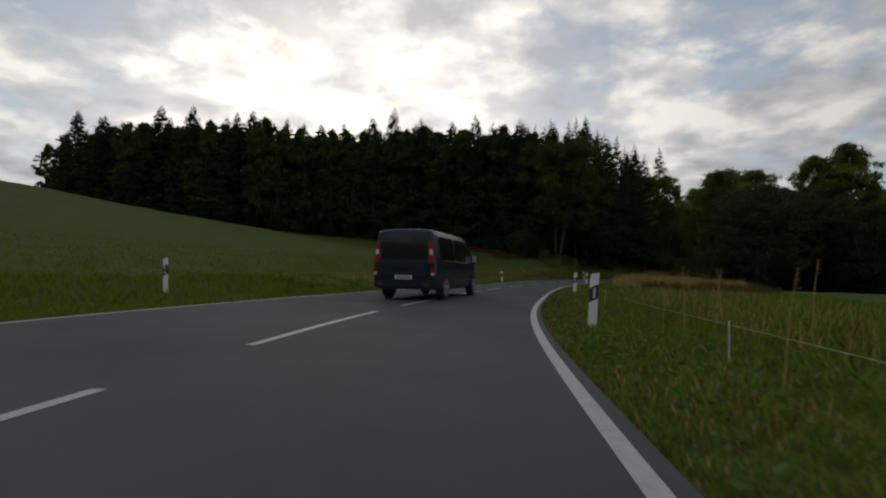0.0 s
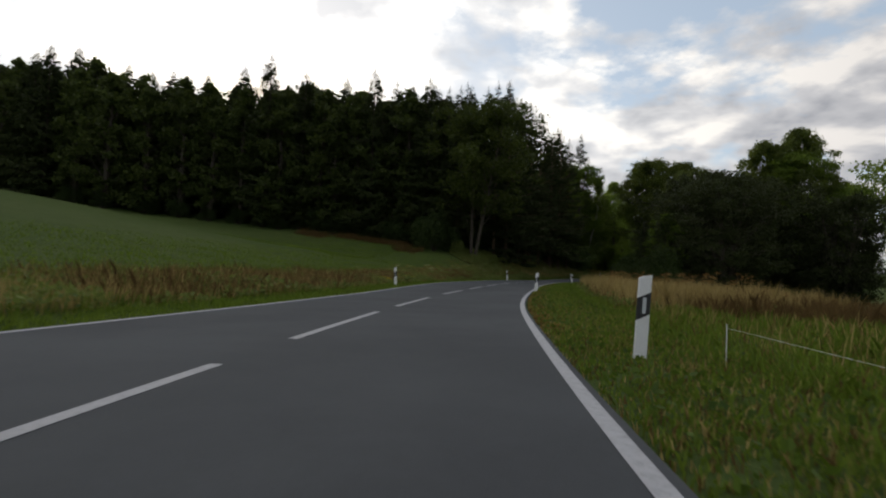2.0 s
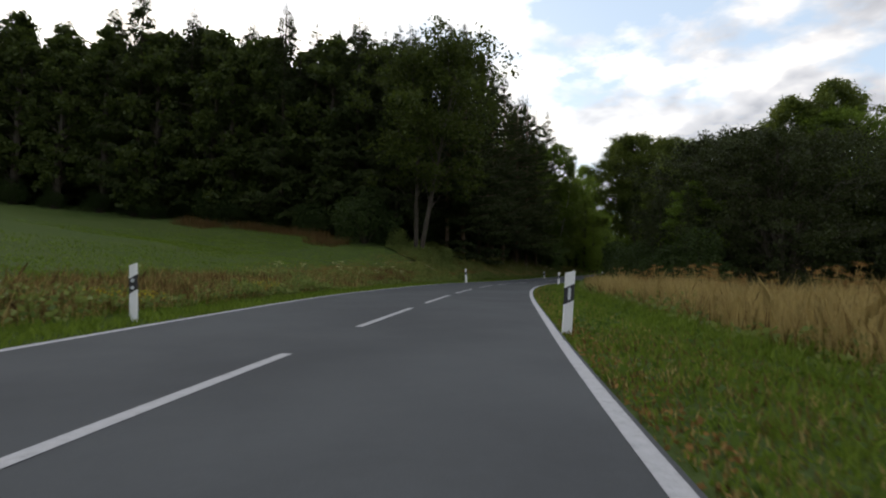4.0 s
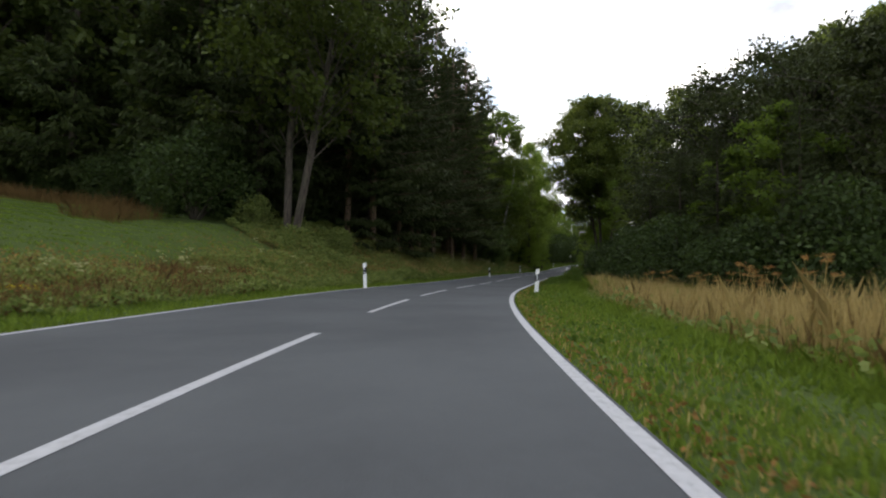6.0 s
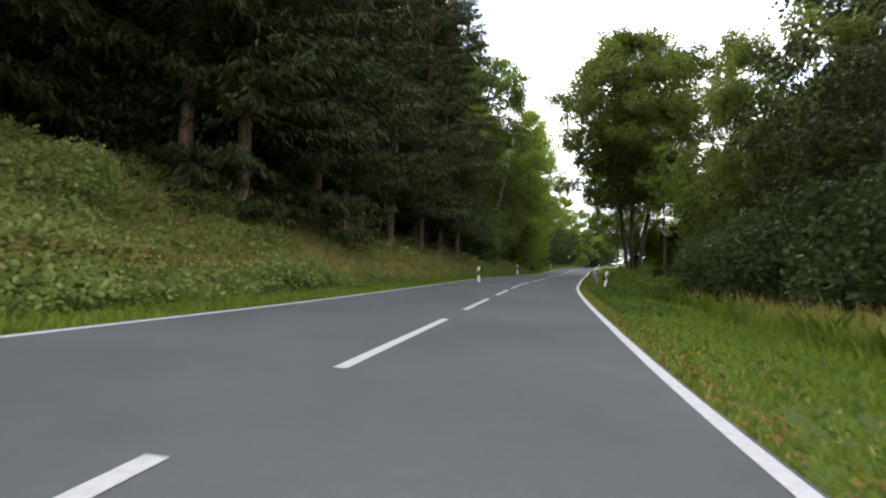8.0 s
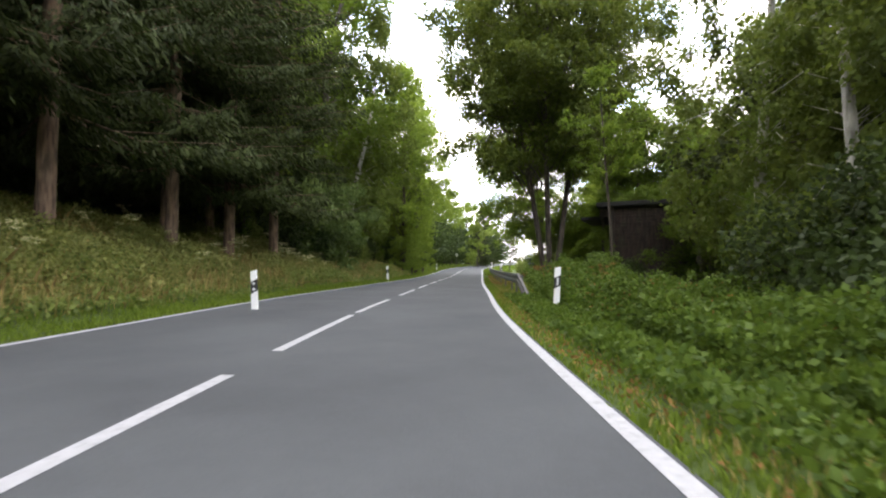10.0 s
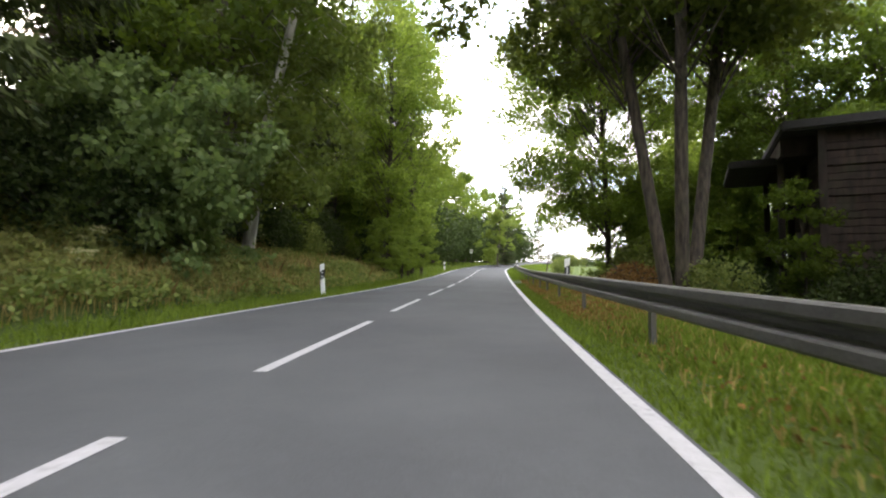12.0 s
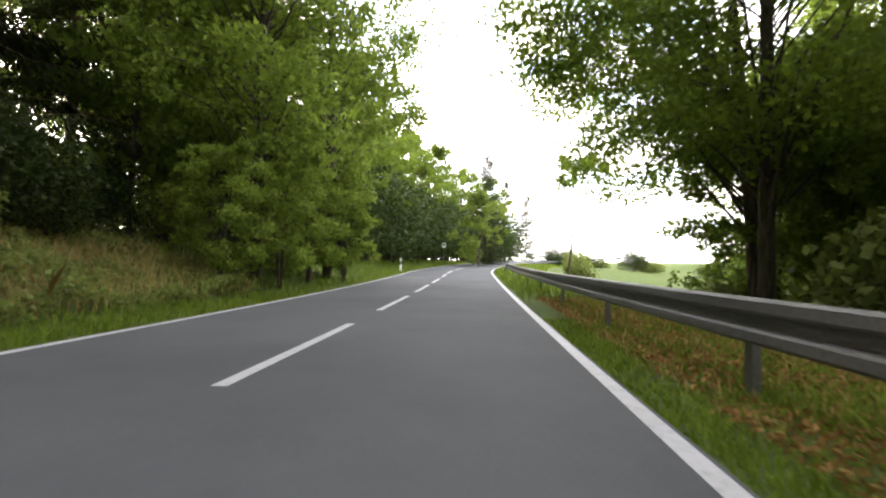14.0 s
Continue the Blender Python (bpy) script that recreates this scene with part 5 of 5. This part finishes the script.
UMB = [Kind(lambda k=k: umbel(60 + k), "dry brown umbel plant in the tall grass", "weed", "umbel plants") for k in range(3)]
for k in range(66):
    u = float(rng.uniform(5.0, 8.2)) if k < 36 else float(rng.uniform(4.2, 6.0))
    lat = edge(u, EDGE_R) + (rng.uniform(3.6, 6.2) if k < 36 else rng.uniform(4.5, 10))
    x, y, _ = along(u, lat)
    UMB[k % 3].put(x, y, rng.uniform(0.65, 0.95), turn())
for u, d in [(11.4, 2.6), (11.7, 3.0), (11.35, 3.6), (12.0, 1.9), (12.05, 2.3), (11.95, 2.6), (12.12, 2.1), (11.85, 2.2), (12.2, 2.7)]:
    x, y, _ = along(u, edge(u, EDGE_R) + d)
    UMB[1].put(x, y, rng.uniform(0.55, 0.8), turn(), label="pale withered umbel plant among green weeds")

FLOWER = Kind(lambda: umbel(71, "flowering_umbel", HERB, CREAM), "white-flowering umbel plant on the green bank", "weed", "flowering umbels")
for k in range(64):
    u = float(rng.uniform(10.8, 13.2)) if k < 44 else float(rng.uniform(6.4, 8.4))
    x, y, _ = along(u, edge(u, EDGE_L) - (rng.uniform(2.2, 6.5) if k < 44 else rng.uniform(2.2, 5.5)))
    FLOWER.put(x, y, rng.uniform(0.6, 0.9) if k < 44 else rng.uniform(0.4, 0.65), turn())


def stalk(seed):
    r = np.random.default_rng(seed)
    w = new("grass_stalk")
    top = np.array([r.normal() * 0.08, r.normal() * 0.08, 1.15])
    v, f = tube([(0, 0, -0.05), top * (0.4, 0.4, 0.6), top], [0.006, 0.005, 0.003], 5)
    part("stem", mesh_of("stem", v, f, DRY, True), None, w)
    p = top + np.outer(r.uniform(-0.2, 0, 26), (0, 0, 1)) + r.normal(size=(26, 3)) * 0.004
    v, f = leaves_at(p, 0.007, r=r, long=2.4)
    tagged(part("seed_head", mesh_of("seed_head", v, f, DRY), None, w), kind="stuff")
    return w


STK = Kind(lambda: stalk(5), "tall dry grass stalk with a seed head", "weed", "grass stalks")
for x, y, s in [(2.96, 3.05, 0.88), (4.0, 6.9, 0.95), (4.2, 7.3, 0.85), (3.8, 7.25, 0.8), (4.35, 6.6, 0.9)]:
    STK.put(x, y, s, turn())
for u, d in [(0.95, 3.0), (1.05, 3.3), (1.5, 3.2), (2.3, 3.5), (0.8, 3.6)]:
    x, y, _ = along(u, edge(u, EDGE_R) + d)
    STK.put(x, y, rng.uniform(0.7, 1.1), turn())


# ---- grass, herbs and dry grass ----
def blades(name, mat, areas, label, width, bend=0.35):
    """Separate blades standing on the ground. areas: u0, u1, side, from, to, how many, low, high."""
    V = []
    for u0, u1, side, d0, d1, count, low, high in areas:
        u = rng.uniform(u0, u1, count)
        d = d0 + (d1 - d0) * rng.uniform(0, 1, count)
        lat = np.interp(u, LINE_U, EDGE_R) + d if side > 0 else np.interp(u, LINE_U, EDGE_L) - d
        x = np.interp(u, LINE_U, LINE[:, 0]) + np.interp(u, LINE_U, RIGHT[:, 0]) * lat
        y = np.interp(u, LINE_U, LINE[:, 1]) + np.interp(u, LINE_U, RIGHT[:, 1]) * lat
        tuft = 0.6 + 0.4 * wave(x * 6, y * 6) + 0.25 * wave(x * 17, y * 17)
        keep = rng.uniform(0, 1, count) < np.clip(0.55 + 0.5 * tuft, 0.25, 1)
        if d1 - d0 > 8:
            keep &= rng.uniform(0, 1, count) < np.clip((d1 - d) / (0.7 * (d1 - d0)), 0, 1)
        x, y, tuft = x[keep], y[keep], tuft[keep]
        n = len(x)
        z = ground_z(x, y)
        h = (low + (high - low) * rng.uniform(0, 1, n) ** 1.5) * np.clip(0.75 + 0.45 * tuft, 0.45, 1.45)
        a = rng.uniform(0, 6.283, n)
        lean = rng.normal(size=(n, 2)) * bend * h[:, None]
        w = width * rng.uniform(0.6, 1.4, n)
        base = np.stack([x, y, z - 0.02], 1)
        side_v = np.stack([np.cos(a) * w, np.sin(a) * w, np.zeros(n)], 1)
        mid_p = base + np.stack([lean[:, 0] * 0.35, lean[:, 1] * 0.35, h * 0.6], 1)
        tip = base + np.stack([lean[:, 0], lean[:, 1], h], 1)
        V.append(np.stack([base - side_v * 0.5, base + side_v * 0.5, mid_p + side_v * 0.5, tip, mid_p - side_v * 0.5], 1).reshape(-1, 3))
    V = np.concatenate(V)
    F = np.arange(len(V)).reshape(-1, 5)
    return tagged(new(name, mesh_of(name, V, F, mat)), label, "grass", kind="stuff")


def herbs(name, mat, areas, label, leaf):
    """Low leafy plants: many leaves on the ground's cover."""
    C = []
    for u0, u1, side, d0, d1, count, low, high in areas:
        u, d = rng.uniform(u0, u1, count), rng.uniform(d0, d1, count)
        lat = np.interp(u, LINE_U, EDGE_R) + d if side > 0 else np.interp(u, LINE_U, EDGE_L) - d
        x = np.interp(u, LINE_U, LINE[:, 0]) + np.interp(u, LINE_U, RIGHT[:, 0]) * lat
        y = np.interp(u, LINE_U, LINE[:, 1]) + np.interp(u, LINE_U, RIGHT[:, 1]) * lat
        lump = np.clip(0.55 + 0.5 * wave(x * 3.1 + 5, y * 3.1) + 0.3 * wave(x * 9, y * 9), 0.08, 1.25)
        z = ground_z(x, y) + low + (high - low) * lump * rng.uniform(0.15, 1, count) ** 0.6
        C.append(np.stack([x, y, z], 1))
    V, F = leaves_at(np.concatenate(C), leaf, droop=0.1)
    return tagged(new(name, mesh_of(name, V, F, mat)), label, "plants", kind="stuff")


blades("verge_grass", GRASS, [(-0.6, 4.5, 1, 0.2, 0.9, 26000, 0.03, 0.10), (4.5, 11.6, 1, 0.11, 0.9, 40000, 0.03, 0.10), (-0.6, 11.6, 1, 0.8, 2.4, 70000, 0.05, 0.15), (11.6, 15.0, 1, 0.13, 2.4, 70000, 0.04, 0.11), (-0.6, 11.8, 1, 2.0, 4.5, 60000, 0.10, 0.26), (11.6, 15.5, 1, 0.9, 4.5, 30000, 0.06, 0.16),
                              (-0.3, 15.5, -1, 0.16, 1.6, 60000, 0.08, 0.2), (-0.3, 6.6, -1, 1.5, 5.0, 45000, 0.12, 0.30), (15.5, 21, 1, 0.2, 4, 15000, 0.1, 0.3), (15.5, 21, -1, 0.2, 5, 15000, 0.1, 0.35), (8.2, 10.6, 1, 2.9, 6.5, 44000, 0.25, 0.62), (5.5, 8.4, 1, 2.0, 3.4, 16000, 0.06, 0.14)],
       "short green grass on the road verge", 0.016)
blades("meadow_grass", MEADOW, [(-1, 8.5, -1, 4.0, 18.0, 100000, 0.05, 0.12), (7.0, 8.8, -1, 12.0, 30.0, 40000, 0.05, 0.12), (-1, 6, 1, 4.0, 12.0, 45000, 0.1, 0.3)], "low green meadow grass", 0.03)
blades("dry_grass", DRY, [(3.7, 7.0, 1, 2.8, 7.5, 42000, 0.30, 0.95), (4.2, 6.6, 1, 7.0, 11.0, 16000, 0.4, 0.8), (7.0, 8.6, 1, 2.8, 6.0, 12000, 0.3, 0.8), (8.3, 10.3, 1, 3.0, 6.0, 6000, 0.4, 0.85), (-0.5, 3.6, 1, 2.8, 9.0, 5000, 0.2, 0.45),
                          (-0.4, 11.8, 1, 0.16, 1.6, 20000, 0.04, 0.12), (-0.4, 3.8, 1, 0.8, 4.0, 9000, 0.05, 0.16), (2.4, 6.8, -1, 1.4, 4.2, 18000, 0.2, 0.5), (9.8, 15.5, -1, 1.5, 7.0, 30000, 0.3, 0.7), (12.0, 15.2, 1, 0.5, 4.0, 8000, 0.05, 0.2)],
       "tall dry yellow-brown grass", 0.010, 0.22)
blades("rusty_grass", RUST, [(-0.5, 4.6, 1, 2.2, 14.0, 34000, 0.10, 0.26), (3.4, 5.6, 1, 4.4, 11.0, 24000, 0.3, 0.7), (-0.5, 5.0, 1, 0.15, 2.4, 26000, 0.03, 0.12), (3.6, 7.8, 1, 2.5, 7.0, 6000, 0.25, 0.7), (3.0, 8.0, -1, 1.5, 4.4, 34000, 0.2, 0.55), (8.3, 8.55, -1, 25.5, 30.0, 2500, 0.4, 0.9), (8.5, 8.75, -1, 20.0, 25.0, 2500, 0.4, 0.9), (8.5, 8.75, -1, 14.0, 20.0, 2500, 0.4, 0.9), (8.2, 8.5, -1, 11.0, 14.0, 1500, 0.4, 0.9), (8.7, 15.6, -1, 1.6, 6.5, 5000, 0.25, 0.6), (12.6, 15.2, 1, 0.5, 3.5, 5000, 0.04, 0.14)],
       "reddish-brown seed grass", 0.011, 0.25)
herbs("bank_herbs", HERB, [(9.2, 10.2, -1, 1.3, 8.0, 38000, 0.03, 0.65), (8.55, 9.3, -1, 2.4, 8.0, 38000, 0.03, 0.8), (8.5, 9.3, -1, 1.2, 2.6, 6000, 0.02, 0.35), (7.7, 8.6, -1, 1.3, 4.6, 18000, 0.03, 0.45), (5.4, 7.7, -1, 1.3, 4.4, 18000, 0.03, 0.4), (10.2, 15.5, -1, 1.4, 8.0, 120000, 0.03, 0.6), (2.0, 6.3, -1, 1.3, 4.0, 14000, 0.03, 0.4), (3.6, 8.2, 1, 2.4, 6.5, 11000, 0.03, 0.45)],
      "leafy brambles and weeds on the bank", 0.072)
herbs("pale_weeds", PALE_WEED, [(10.2, 13.6, -1, 1.8, 7.0, 90000, 0.10, 0.85), (13.6, 15.5, -1, 2.0, 6.0, 20000, 0.05, 0.6), (8.6, 10.2, -1, 2.2, 6.0, 12000, 0.05, 0.7), (5.4, 8.4, -1, 1.8, 5.0, 6000, 0.05, 0.55)],
      "pale olive leafy weeds on the bank", 0.06)
herbs("yellow_flowers", BLOSSOM, [(5.55, 5.75, -1, 1.5, 2.2, 260, 0.2, 0.5), (4.9, 5.1, -1, 1.4, 2.0, 160, 0.2, 0.45), (6.9, 7.0, -1, 2.2, 2.8, 90, 0.2, 0.5)],
      "small clumps of yellow flowers in the weeds", 0.03)
herbs("lush_herbs", LUSH, [(10.3, 11.85, 1, 1.4, 5.5, 60000, 0.03, 0.85), (11.7, 12.35, 1, 1.5, 4.2, 24000, 0.05, 1.35), (9.6, 12.0, 1, 0.5, 2.0, 18000, 0.02, 0.22), (-0.4, 9.6, 1, 0.25, 2.2, 9000, 0.01, 0.10), (12.0, 15.0, 1, 2.4, 6.0, 22000, 0.03, 0.45)],
      "lush broad-leaved weeds beside the road", 0.052)
herbs("dead_leaves", DEAD_LEAF, [(13.0, 14.4, 1, 0.5, 2.8, 15000, 0.02, 0.10), (14.4, 15.6, 1, 0.6, 2.9, 11000, 0.02, 0.10), (12.2, 13.5, 1, 0.6, 2.8, 1200, 0.01, 0.05), (9.8, 12.2, 1, 0.2, 0.6, 900, 0.01, 0.04), (10.6, 11.9, 1, 1.6, 5.0, 1200, 0.2, 0.8), (3.0, 9.8, 1, 0.16, 0.55, 4000, 0.01, 0.04), (6.3, 8.6, -1, 1.8, 6.0, 6000, 0.1, 0.7), (8.6, 10.0, -1, 1.8, 7.0, 9000, 0.15, 0.7), (10.0, 15.0, -1, 1.6, 6.0, 7000, 0.1, 0.6)],
      "brown fallen leaves and withered stems", 0.034)
